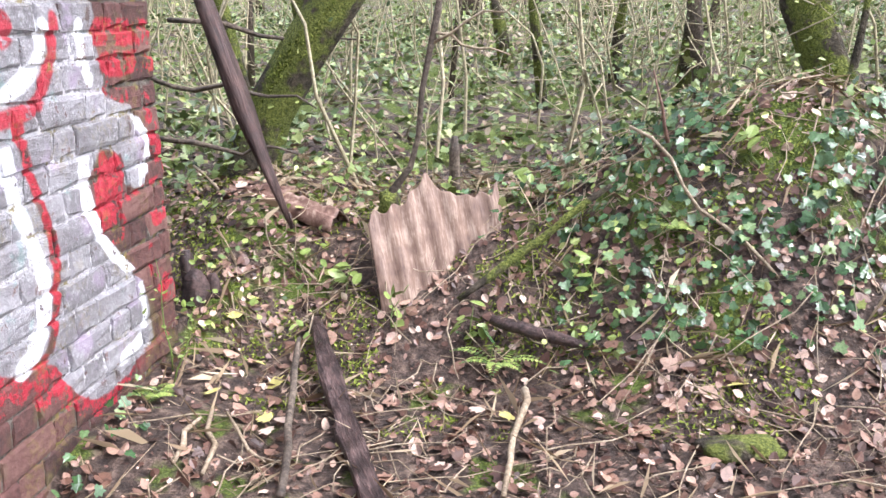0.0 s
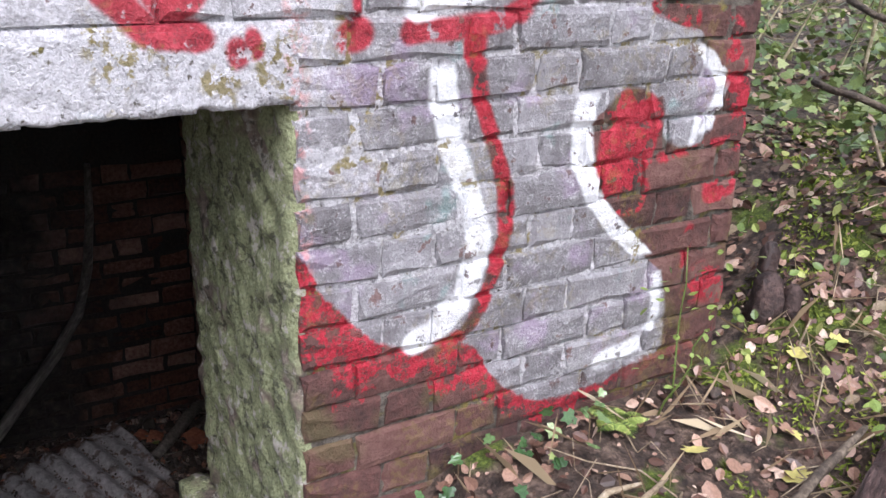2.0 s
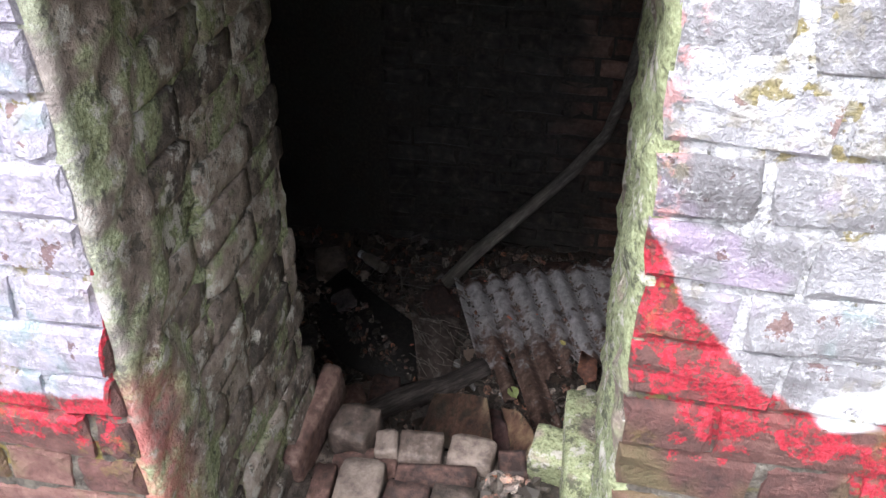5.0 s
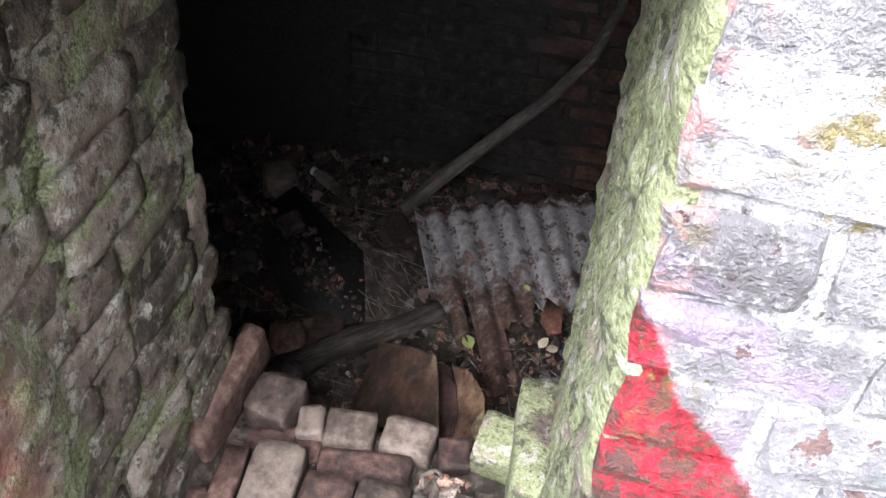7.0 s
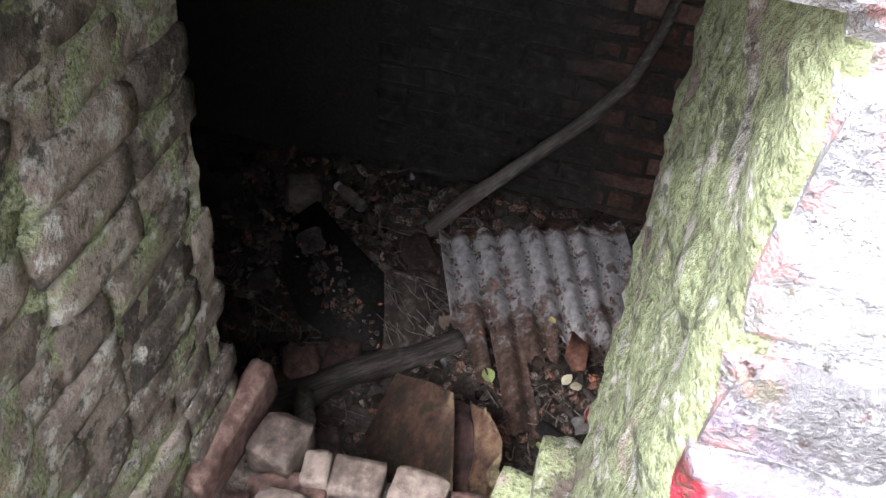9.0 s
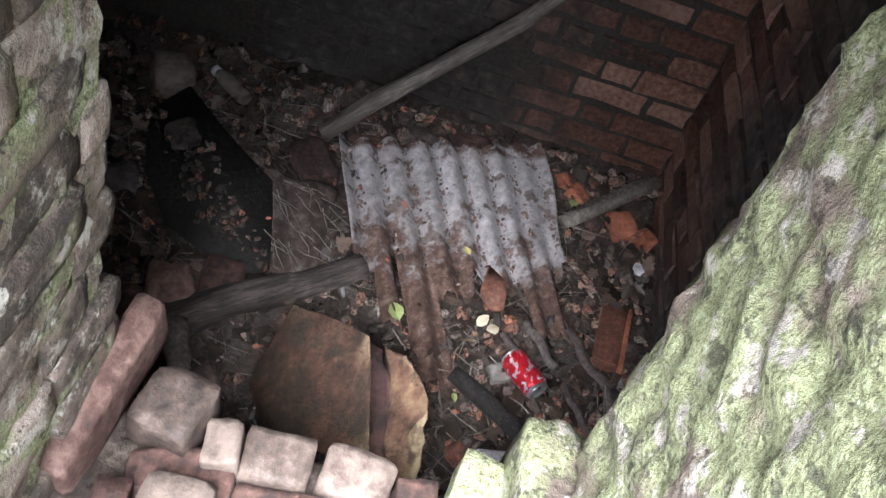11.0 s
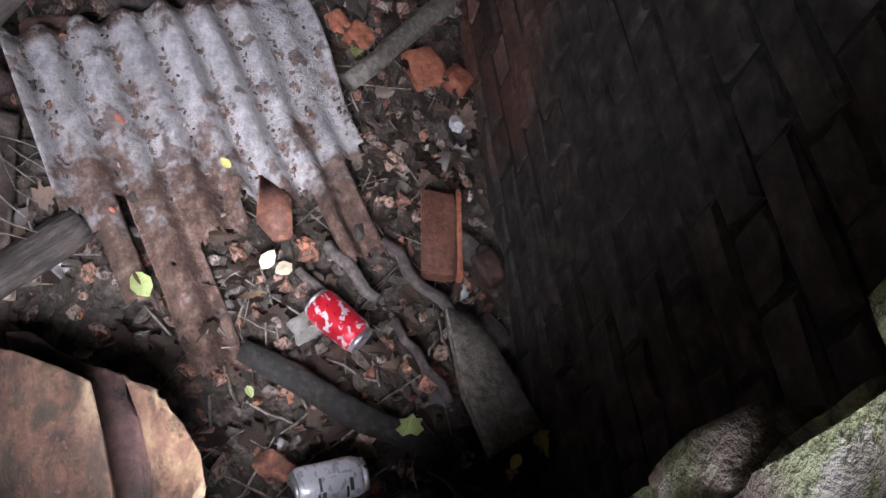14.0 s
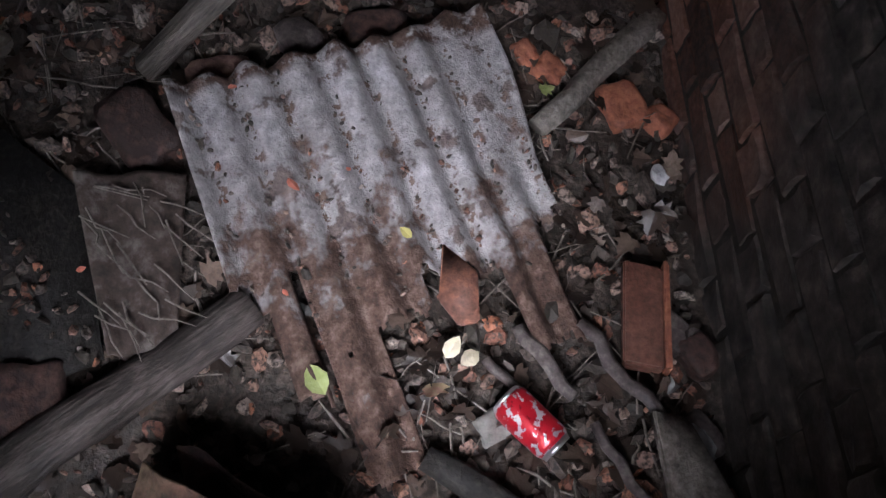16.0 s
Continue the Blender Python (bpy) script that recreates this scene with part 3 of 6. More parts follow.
xs, ys = lines(FACE - 0.012, 1.7, 0.028, -220, 220), lines(0.3, 4.6, 0.028, -220, 320)
index, gv, gf = {}, [], []
for i, x in enumerate(xs):
    for j, y in enumerate(ys):
        index[i, j] = len(gv)
        gv.append((x, y, ground_height(x, y)))
for i in range(len(xs) - 1):
    for j in range(len(ys) - 1):
        cx, cy = (xs[i] + xs[i + 1]) / 2, (ys[j] + ys[j + 1]) / 2
        if not (-4.15 < cx < FACE - 0.006 and -1.5 < cy < CORNER - 0.03):
            gf.append((index[i, j], index[i + 1, j], index[i + 1, j + 1], index[i, j + 1]))
ground = tagged(soup("ground", gv, gf, soil), "damp woodland ground of dark soil, leaf litter and moss", "ground", kind="structure")

# ---- the building's shell ----
def box(bm, a, b):
    r = bmesh.ops.create_cube(bm, size=1.0)
    bmesh.ops.transform(bm, matrix=Matrix.LocRotScale(((a[0] + b[0]) / 2, (a[1] + b[1]) / 2, (a[2] + b[2]) / 2), None, (b[0] - a[0], b[1] - a[1], b[2] - a[2])), verts=r["verts"])
    return bm


TOP, ROOT = 1.75, -1.25
CORE = FACE - 0.012


def setting(name, boxes, material, label):
    bm = bmesh.new()
    for a, b in boxes:
        box(bm, a, b)
    return tagged(part(name, bm, material, smooth=False), label, "wall", kind="structure")


wall_front = setting("wall_front", [
    ((INNER, OPEN_B + 0.012, ROOT), (CORE, CORNER - 0.009, TOP)),
    ((INNER, -1.5, ROOT), (CORE, OPEN_A - 0.012, TOP)),
    ((INNER, OPEN_A - 0.012, SOFFIT + 0.003), (CORE, OPEN_B + 0.012, TOP)),
    ((INNER, OPEN_A - 0.012, ROOT), (CORE, OPEN_B + 0.012, -0.47)),
    ((FACE - 0.08, OPEN_A - 0.008, SOFFIT + 0.012), (FACE - 0.0015, OPEN_B + 0.008, ARCH_TOP - 0.004)),
], paint_mortar, "old brick wall sprayed with silver, red and white graffiti around a low opening")
wall_side = setting("wall_side", [((-4.2, SIDE, ROOT), (INNER, CORNER - 0.009, TOP))], black_mortar, "damp brick side wall of the chamber, darkened for shade")
wall_back = setting("wall_back", [((-4.2, -0.9, ROOT), (BACK, SIDE, TOP))], black_mortar, "damp brick back wall of the chamber, darkened for shade")
wall_left = setting("wall_left", [((-4.2, -1.5, ROOT), (INNER, -0.9, TOP))], black_mortar, "brick wall closing the chamber, darkened for shade")
bm = bmesh.new()
box(bm, (-4.3, -1.6, TOP), (FACE + 0.05, CORNER + 0.05, TOP + 0.2))
roof = tagged(part("ceiling", bm, concrete, smooth=False), "plain concrete roof slab over the chamber", "ceiling", kind="structure")

# chamber floor of trodden rubble and soil
fx, fy = np.arange(BACK - 0.02, INNER + 0.05, 0.02), np.arange(-0.92, SIDE + 0.02, 0.02)
fv = [(x, y, floor_height(x, y)) for x in fx for y in fy]
m_ = len(fy)
ff = [(i * m_ + j, (i + 1) * m_ + j, (i + 1) * m_ + j + 1, i * m_ + j + 1) for i in range(len(fx) - 1) for j in range(m_ - 1)]
chamber_floor = tagged(soup("floor", fv, ff, rubble_soil), "chamber floor of wet dark soil, rubble and litter", "floor", kind="structure")


# rough threshold that slopes down through the opening
def sill_height(x, y):
    t = (x - FACE) / (INNER - FACE)
    z = ground_height(FACE, y) * (1 - smooth_step(t * 3.6)) + (-0.425) * smooth_step(t * 3.6)
    return z + 0.02 * fbm(x * 14, y * 14, 5.5, 3)


sx, sy = np.linspace(FACE + 0.03, INNER - 0.03, 34), np.linspace(OPEN_A - 0.03, OPEN_B + 0.03, 34)
sv = [(x, y, sill_height(x, y) if x > INNER else sill_height(x, y) - 0.03) for x in sx for y in sy]
sv += [(sx[-1] - 0.01 * (k % 2), y, -1.0) for k, y in enumerate(sy)]
sf = [(i * 34 + j, i * 34 + j + 1, (i + 1) * 34 + j + 1, (i + 1) * 34 + j) for i in range(34) for j in range(33)]
threshold = tagged(soup("floor_threshold", sv, sf, rubble_soil), "sunken threshold of soil and crumbled mortar in the opening", "threshold", kind="structure")


# ---- inside the chamber ----
def corrugated_sheet_floor():
    u0, v0 = Vector((-0.361, 0.933, 0)), Vector((0.933, 0.361, 0))
    at = Vector((-3.173, 1.082, 0))

    def reach(u):
        r = 0.40 if u < 0.035 else 0.60 if u < 0.10 else 0.745 if u < 0.205 else 0.50 if u < 0.30 else 0.46 if u < 0.44 else 0.64 if u < 0.55 else 0.43
        return r + 0.045 * noise.noise(Vector((u * 34, 3.3, 0))) + 0.02 * noise.noise(Vector((u * 110, 9.1, 0)))

    bm = bmesh.new()
    nu, nv = 108, 90
    grid = {}
    for i in range(nu + 1):
        for j in range(nv + 1):
            u, v = 0.612 * i / nu, 0.76 * j / nv
            z = -0.868 - 0.108 * v + 0.0115 * (1 - 0.62 * smooth_step((u - 0.42) / 0.10) * (1 - smooth_step((v - 0.30) / 0.15))) * math.cos(2 * math.pi * (u + 0.010 * fbm(u * 3, v * 4, 5, 2)) / 0.0765) + 0.010 * fbm(u * 5, v * 5, 9, 3) + 0.02 * max(0.0, v - 0.45) * fbm(u * 18, v * 9, 4, 2)
            top = 0.012 * noise.noise(Vector((u * 25, 8, 0))) - 0.03 * smooth_step((u - 0.36) / 0.2)
            p = at + u0 * (u - 0.035 * smooth_step((v - 0.10) / 0.3) * smooth_step((u - 0.4) / 0.2)) + v0 * (v + top * (1 - v / 0.76))
            grid[i, j] = bm.verts.new((p.x, p.y, z))
    for i in range(nu):
        for j in range(nv):
            u, v = 0.612 * (i + 0.5) / nu, 0.76 * (j + 0.5) / nv
            gap = 0.098 < u < 0.112 and 0.38 < v < 0.72 or 0.035 < u < 0.05 and v > 0.44
            hole = fbm(u * 22, v * 22, 6.6, 3) > 1.30 - 0.80 * v if v > 0.30 else False
            if v < reach(u) and not gap and not hole:
                bm.faces.new((grid[i, j], grid[i + 1, j], grid[i + 1, j + 1], grid[i, j + 1]))
    bmesh.ops.delete(bm, geom=[v for v in bm.verts if not v.link_faces], context="VERTS")
    ob = part("corrugated_iron_sheet", bm, zinc)
    s = ob.modifiers.new("thick", "SOLIDIFY")
    s.thickness = 0.0025
    return tagged(ob, "torn corrugated iron sheet, grey zinc rusting to brown, on the rubble", "metal sheet")


corrugated_sheet_floor()


def stone_material(name, tones, edge):
    """Bedded sandstone with dark lichen, its broken arrises paler."""
    n = Nodes(name)
    f, m, c = n.noise(110, 5, 0.7), n.noise(24, 5, 0.65), n.noise(7, 3, 0.6)
    col = n.ramp(n.math("ADD", n.math("MULTIPLY", m, 0.6), n.math("MULTIPLY", c, 0.4)), [(0.36, tones[0]), (0.5, tones[1]), (0.64, tones[2])])
    col = n.mix(n.math("MULTIPLY", n.band(n.noise(13, 5, 0.7), 0.47, 0.58), 0.7), col, (0.030, 0.026, 0.016))
    point = n.add("ShaderNodeNewGeometry").outputs["Pointiness"]
    col = n.mix(n.math("MULTIPLY", n.band(point, 0.53, 0.60), n.band(m, 0.40, 0.55, 0.3, 0.9)), col, edge)
    return n.done(col, 0.85, n.math("ADD", m, n.math("MULTIPLY", f, 0.5)), 0.008, 1.0)


ochre_stone = stone_material("ochre_sandstone", ((0.025, 0.015, 0.011), (0.082, 0.042, 0.028), (0.165, 0.086, 0.056)), (0.44, 0.33, 0.20))
purple_stone = stone_material("purple_stone_bed", ((0.02, 0.010, 0.010), (0.075, 0.037, 0.034), (0.15, 0.08, 0.065)), (0.22, 0.12, 0.08))
flake_stone = stone_material("ochre_stone_flake", ((0.10, 0.05, 0.035), (0.24, 0.135, 0.085), (0.42, 0.30, 0.17)), (0.48, 0.38, 0.23))


def stone_block():
    t = thing("sandstone_block", (-2.35, 1.27, FLOOR), "large broken ochre sandstone block tilted on the rubble", "stone")
    beds = (
        ("block", 0.007, ochre_stone, "", [(-2.508, 1.146, -0.798), (-2.42, 1.268, -0.706), (-2.381, 1.321, -0.675), (-2.32, 1.336, -0.68), (-2.233, 1.350, -0.697), (-2.131, 1.385, -0.70), (-2.12, 1.27, -0.80), (-2.224, 1.19, -0.855), (-2.31, 1.128, -0.895), (-2.349, 1.106, -0.89)], 0.02),
        ("bed", 0.013, purple_stone, "dark purple bed under the block's face", [(-2.548, 1.175, -0.85), (-2.535, 1.222, -0.825), (-2.435, 1.352, -0.775), (-2.37, 1.368, -0.75), (-2.33, 1.395, -0.752), (-2.26, 1.40, -0.757), (-2.14, 1.425, -0.765), (-2.13, 1.33, -0.82), (-2.30, 1.26, -0.85)], 0.0),
        ("flake", 0.017, flake_stone, "layered ochre flake splitting off", [(-2.425, 1.360, -0.735), (-2.385, 1.407, -0.695), (-2.327, 1.437, -0.685), (-2.309, 1.430, -0.695), (-2.248, 1.463, -0.685), (-2.185, 1.472, -0.695), (-2.13, 1.475, -0.715), (-2.14, 1.425, -0.75), (-2.26, 1.392, -0.742), (-2.35, 1.385, -0.735)], 0.0),
    )
    for name, amount, material, label, top, inset in beds:
        bm = bmesh.new()
        c = sum((Vector(p) for p in top), Vector()) / len(top)
        for p in top:
            bm.verts.new(p)
            q = Vector(p).lerp(c, 0.10)
            bm.verts.new((q.x, q.y + inset, -1.0))
        bmesh.ops.convex_hull(bm, input=bm.verts[:])
        bmesh.ops.delete(bm, geom=[v for v in bm.verts if not v.link_faces], context="VERTS")
        bmesh.ops.dissolve_limit(bm, angle_limit=radians(7), verts=bm.verts[:], edges=bm.edges[:])
        bmesh.ops.bevel(bm, geom=bm.edges[:], offset=0.004, segments=1, affect="EDGES")
        bmesh.ops.triangulate(bm, faces=bm.faces[:])
        bmesh.ops.subdivide_edges(bm, edges=[e for e in bm.edges if e.calc_length() > 0.02], cuts=3, use_grid_fill=True)
        bmesh.ops.triangulate(bm, faces=bm.faces[:])
        for v in bm.verts:
            v.co += amount * Vector((fbm(*(v.co * 13), 3), fbm(*(v.co * 13 + Vector((9, 0, 0))), 3), 0.5 * fbm(*(v.co * 16 + Vector((0, 9, 0))), 3)))
        part(name, bm, material, t, label)
    return t


stone_block()


def pole(name, label, category, pts, radii, material, sides=9, flat=1.0, seed=1.0, wobble=0.35):
    ob = part(name, tube(bmesh.new(), pts, radii, sides, wobble, flat, seed), material)
    return tagged(ob, label, category)


streaked_rust = grain_wood("streaked_rust", (-0.22, 0.39, 0.89), (0.10, 0.055, 0.038), (0.21, 0.135, 0.098), (0.42, 0.32, 0.25), (0.55, 0.85), 0.003)
log_wood = grain_wood("damp_log_wood", (-0.68, 0.73, 0), (0.012, 0.009, 0.008), (0.05, 0.039, 0.034), (0.17, 0.14, 0.125))
branch_wood = grain_wood("grey_branch_wood", (-0.3, 0.7, 0.65), (0.05, 0.042, 0.035), (0.16, 0.135, 0.115), (0.33, 0.30, 0.26))
plank_wood = grain_wood("rotten_plank_wood", (0.40, -0.916, 0), (0.012, 0.008, 0.007), (0.055, 0.033, 0.029), (0.16, 0.10, 0.088), (0.3, 0.75), 0.015)
timber_wood = grain_wood("rust_stained_timber", (-0.3, 0, 0.95), (0.018, 0.011, 0.010), (0.065, 0.038, 0.033), (0.16, 0.10, 0.085))
pole("log", "thick grey weathered log lying across the rubble", "log",
     bend((-2.32, 0.74, -0.935), (-2.80, 1.255, -0.93), 14, 0.02, 3.0), [0.046 - 0.0008 * k for k in range(14)], log_wood, 11, 0.9, 2.0)
pole("leaning_branch", "long grey branch leaning against the back wall", "branch",
     [(-3.27, 1.03, -0.955), (-3.33, 1.14, -0.84), (-3.41, 1.30, -0.70), (-3.48, 1.46, -0.55), (-3.505, 1.57, -0.40), (-3.515, 1.63, -0.22), (-3.515, 1.66, 0.0), (-3.515, 1.67, 0.2)],
     [0.027, 0.028, 0.027, 0.026, 0.025, 0.023, 0.020, 0.014], branch_wood, 9, 0.8, 5.0)
pole("short_log", "short grey log end lying in the corner", "log", bend((-3.19, 1.75, -0.93), (-3.50, 2.02, -0.925), 9, 0.02, 8.0), [0.022 + 0.001 * k for k in range(9)], grey_wood, 9, 0.9, 4.0)

# ---- outside ----
def outer_sheet():
    """Rusty corrugated sheet stuck upright in the bank."""
    u0 = Vector((0.873, 0.487, 0))
    back = Vector((-0.487, 0.873, 0))
    at = Vector((-0.655, 2.89, 0.165))
    bm = bmesh.new()
    nu, nv = 90, 44
    grid = {}
    for i in range(nu + 1):
        u = 0.50 * i / nu
        lo = -0.01 + 0.055 * noise.noise(Vector((u * 15, 1, 0))) + 0.07 * math.exp(-((u - 0.115) / 0.022) ** 2) + 0.22 * max(0, u - 0.27)
        hi = 0.37 + 0.055 * noise.noise(Vector((u * 19, 5, 0))) + 0.06 * math.exp(-((u - 0.22) / 0.07) ** 2) - 0.14 * max(0, u - 0.30) - 0.55 * max(0, 0.09 - u)
        for j in range(nv + 1):
            v = lo + (hi - lo) * j / nv
            p = at + u0 * u + back * (0.45 * v + 0.0075 * math.cos(2 * math.pi * (u + 0.10 * v) / 0.076) + 0.01 * fbm(u * 5, v * 5, 2, 2)) + Vector((0, 0, 0.93 * v + 0.10 * u))
            grid[i, j] = bm.verts.new(p)
    for i in range(nu):
        for j in range(nv):
            bm.faces.new((grid[i, j], grid[i + 1, j], grid[i + 1, j + 1], grid[i, j + 1]))
    ob = part("rusty_corrugated_sheet", bm, streaked_rust)
    s = ob.modifiers.new("thick", "SOLIDIFY")
    s.thickness = 0.003
    return tagged(ob, "rust-brown corrugated iron sheet standing in the ivy bank", "metal sheet")


outer_sheet()
pole("leaning_timber", "dark rust-stained timber leaning against the bank", "beam",
     [(-1.03, 3.12, 0.42), (-1.10, 3.11, 0.62), (-1.18, 3.11, 0.85), (-1.29, 3.10, 1.22), (-1.42, 3.10, 1.62), (-1.55, 3.10, 2.0)], [0.014, 0.036, 0.046, 0.048, 0.050, 0.05], timber_wood, 11, 0.5, 3.0, 0.9)
rp, rq = Vector((-0.89, 2.86)), Vector((-0.47, 1.90))
rs = Vector((0.916, 0.40))
edge_a = [rp.lerp(rq, k / 9) + rs * (0.020 + 0.012 * min(1, k / 3) + 0.016 * noise.noise(Vector((k * 0.9, 1, 0)))) for k in range(10)]
edge_b = [rp.lerp(rq, k / 9) - rs * (0.016 + 0.012 * min(1, k / 3) + 0.016 * noise.noise(Vector((k * 0.9, 6, 0)))) for k in range(9, -1, -1)]
bm = slab([(v.x, v.y) for v in edge_a + edge_b], 0.016, -0.016, 0.004, 4.0)
for v in bm.verts:
    v.co.z += 0.07 + 0.095 * smooth_step((v.co.y - 2.3) / 0.6) - 0.02 * smooth_step((2.3 - v.co.y) / 0.4)
tagged(part("rotten_plank", bm, plank_wood, smooth=False), "long rotten dark plank sunk in the leaf litter", "plank")


TREES = []


def mossy_tree(label, line, radii, limbs, seed):
    t = thing("tree", line[0], label, "tree")
    trunk = part("trunk", tube(bmesh.new(), line, radii, 14, 0.35, 1.0, seed), moss_bark, t)
    TREES.append((t, line, radii))
    for k, (pts, r) in enumerate(limbs):
        part("limb", tube(bmesh.new(), pts, r, 8, 0.3, 1.0, seed + k), moss_bark, t)
    return t


mossy_tree("leaning ash tree with a thick mossy trunk", [(-1.52, 3.88, 0.35), (-1.45, 3.88, 0.52), (-1.36, 3.87, 0.75), (-1.18, 3.86, 1.0), (-0.96, 3.85, 1.3), (-0.8, 3.9, 1.8), (-0.5, 4.0, 2.6), (-0.2, 4.2, 4.2)],
           [0.16, 0.115, 0.10, 0.10, 0.105, 0.10, 0.09, 0.05], [([(-1.15, 3.86, 1.0), (-1.22, 3.9, 1.4), (-1.4, 4.0, 2.1)], [0.05, 0.04, 0.02])], 1.0)
mossy_tree("mossy tree trunk curving up from the ivy bank", [(1.46, 4.35, 0.34), (1.36, 4.32, 0.50), (1.20, 4.28, 0.66), (1.03, 4.25, 0.90), (0.92, 4.22, 1.18), (0.80, 4.2, 1.8), (0.68, 4.2, 3.2)],
           [0.17, 0.125, 0.105, 0.095, 0.09, 0.08, 0.05], [([(1.38, 4.34, 0.46), (1.42, 4.36, 0.95), (1.42, 4.4, 1.6), (1.4, 4.5, 2.6)], [0.11, 0.085, 0.07, 0.03])], 7.0)


# ---- scattering ----
IVY = [(0, 0), (-0.30, -0.14), (-0.60, 0.10), (-0.40, 0.34), (-0.50, 0.60), (-0.20, 0.66), (0, 1.0)]
OVAL = [(0, 0), (-0.26, 0.20), (-0.34, 0.48), (-0.20, 0.80), (0, 1.0)]
MAPLE = [(0, 0), (-0.22, -0.05), (-0.55, 0.18), (-0.34, 0.36), (-0.58, 0.62), (-0.26, 0.60), (-0.20, 0.82), (0, 1.0)]
BLADE = [(0, 0), (-0.014, 0.35), (0, 1.0)]


def leaf_cloud(name, places, normals, sizes, outline, material, label, category, fold=0.25, curl=0.3, tilt=0.5, seed=1, kind="stuff"):
    """Many small folded leaves in one mesh, each lying near the given normal."""
    rng = np.random.default_rng(seed)
    half = np.array(outline, float)
    k = len(half)
    right = half[1:-1] * (-1, 1)
    uv = np.vstack([half, right])
    w = fold * np.abs(uv[:, 0]) - curl * (uv[:, 1] - 0.4) ** 2
    shape = np.column_stack([uv[:, 0], uv[:, 1] - 0.45, w])
    n = len(places)
    nrm = np.array(normals, float) + rng.normal(0, tilt, (n, 3))
    nrm /= np.linalg.norm(nrm, axis=1)[:, None]
    ref = rng.normal(0, 1, (n, 3))
    a = np.cross(nrm, ref)
    a /= np.linalg.norm(a, axis=1)[:, None]
    b = np.cross(nrm, a)
    s = np.array(sizes, float)[:, None, None]
    bends = rng.uniform(-0.6, 1.2, n)[:, None, None]
    verts = (np.array(places, float)[:, None, :] + s * (shape[None, :, 0:1] * a[:, None, :] + shape[None, :, 1:2] * b[:, None, :] + bends * shape[None, :, 2:3] * nrm[:, None, :])).reshape(-1, 3)
    m = len(shape)
    left_face = list(range(k))
    right_face = [k - 1] + [k + i for i in range(len(right) - 1, -1, -1)] + [0]
    faces = []
    for i in range(n):
        o = i * m
        faces.append([o + v for v in left_face])
        faces.append([o + v for v in right_face])
    ob = soup(name, verts.tolist(), faces, material, smooth=False)
    return tagged(ob, label, category, kind=kind)


def stick_soup(name, sticks, material, label, category, sides=4):
    """Many thin crooked stems in one mesh."""
    vs, fs = [], []
    for pts, radii in sticks:
        base = len(vs)
        for i, p in enumerate(pts):
            d = (pts[min(i + 1, len(pts) - 1)] - pts[max(i - 1, 0)]).normalized()
            ref = Vector((0, 0, 1)) if abs(d.z) < 0.9 else Vector((1, 0, 0))
            s = d.cross(ref).normalized()
            u = d.cross(s)
            for q in range(sides):
                an = 2 * math.pi * q / sides
                vs.append(p + radii[i] * (math.cos(an) * s + math.sin(an) * u))
        for i in range(len(pts) - 1):
            for q in range(sides):
                r = (q + 1) % sides
                fs.append((base + i * sides + q, base + i * sides + r, base + (i + 1) * sides + r, base + (i + 1) * sides + q))
    return tagged(soup(name, vs, fs, material), label, category, kind="stuff")


def ground_normal(x, y):
    e = 0.03
    return (-(ground_height(x + e, y) - ground_height(x - e, y)) / (2 * e), -(ground_height(x, y + e) - ground_height(x, y - e)) / (2 * e), 1.0)


def spread(n, x0, x1, y0, y1, keep, lift, seed):
    rng = random.Random(seed)
    p, q = [], []
    while len(p) < n:
        x, y = rng.uniform(x0, x1), rng.uniform(y0, y1)
        if -0.76 < x < -0.12 and 2.60 < y < 3.16 and lift[1] > 0.03:
            continue
        if x < FACE + 0.02 and y < CORNER + 0.02 or not keep(x, y, rng):
            continue
        p.append((x, y, ground_height(x, y) + rng.uniform(*lift)))
        q.append(ground_normal(x, y))
    return p, q


def island_leaf(name, stops, rough, spec=0.5, vein=0.25):
    n = Nodes(name)
    col = n.ramp(n.island(), stops)
    f = n.noise(160, 3)
    col = n.mix(n.math("MULTIPLY", n.band(f, 0.42, 0.62), vein), col, (0.02, 0.015, 0.008))
    return n.done(col, rough, f, 0.002, 0.5, spec=spec)


ivy_leaf = island_leaf("ivy_leaf", [(0.0, (0.018, 0.05, 0.012)), (0.35, (0.05, 0.115, 0.035)), (0.7, (0.11, 0.20, 0.075)), (0.92, (0.22, 0.32, 0.13)), (1.0, (0.30, 0.34, 0.10))], 0.27, 0.7)
shrub_leaf = island_leaf("undergrowth_leaf", [(0.0, (0.06, 0.10, 0.025)), (0.4, (0.16, 0.23, 0.05)), (0.75, (0.29, 0.37, 0.09)), (1.0, (0.46, 0.48, 0.16))], 0.4, 0.5)
dead_leaf = island_leaf("dead_leaf", [(0.0, (0.045, 0.024, 0.018)), (0.35, (0.13, 0.064, 0.045)), (0.65, (0.26, 0.145, 0.10)), (0.9, (0.46, 0.29, 0.21)), (1.0, (0.72, 0.55, 0.44))], 0.4, 0.5)
# a darker set of the dead_leaf tones, for the chamber floor
chamber_leaf = island_leaf("dark_dead_leaf", [(0.0, (0.02, 0.014, 0.011)), (0.5, (0.055, 0.037, 0.028)), (0.85, (0.12, 0.082, 0.062)), (1.0, (0.26, 0.19, 0.15))], 0.35, 0.5)
# leaves deeper in the wood: paler copies, the bright haze put into their colour
hazy_dead_leaf = island_leaf("hazy_dead_leaf", [(0.0, (0.15, 0.10, 0.06)), (0.5, (0.34, 0.26, 0.17)), (1.0, (0.58, 0.48, 0.35))], 0.6, 0.4)
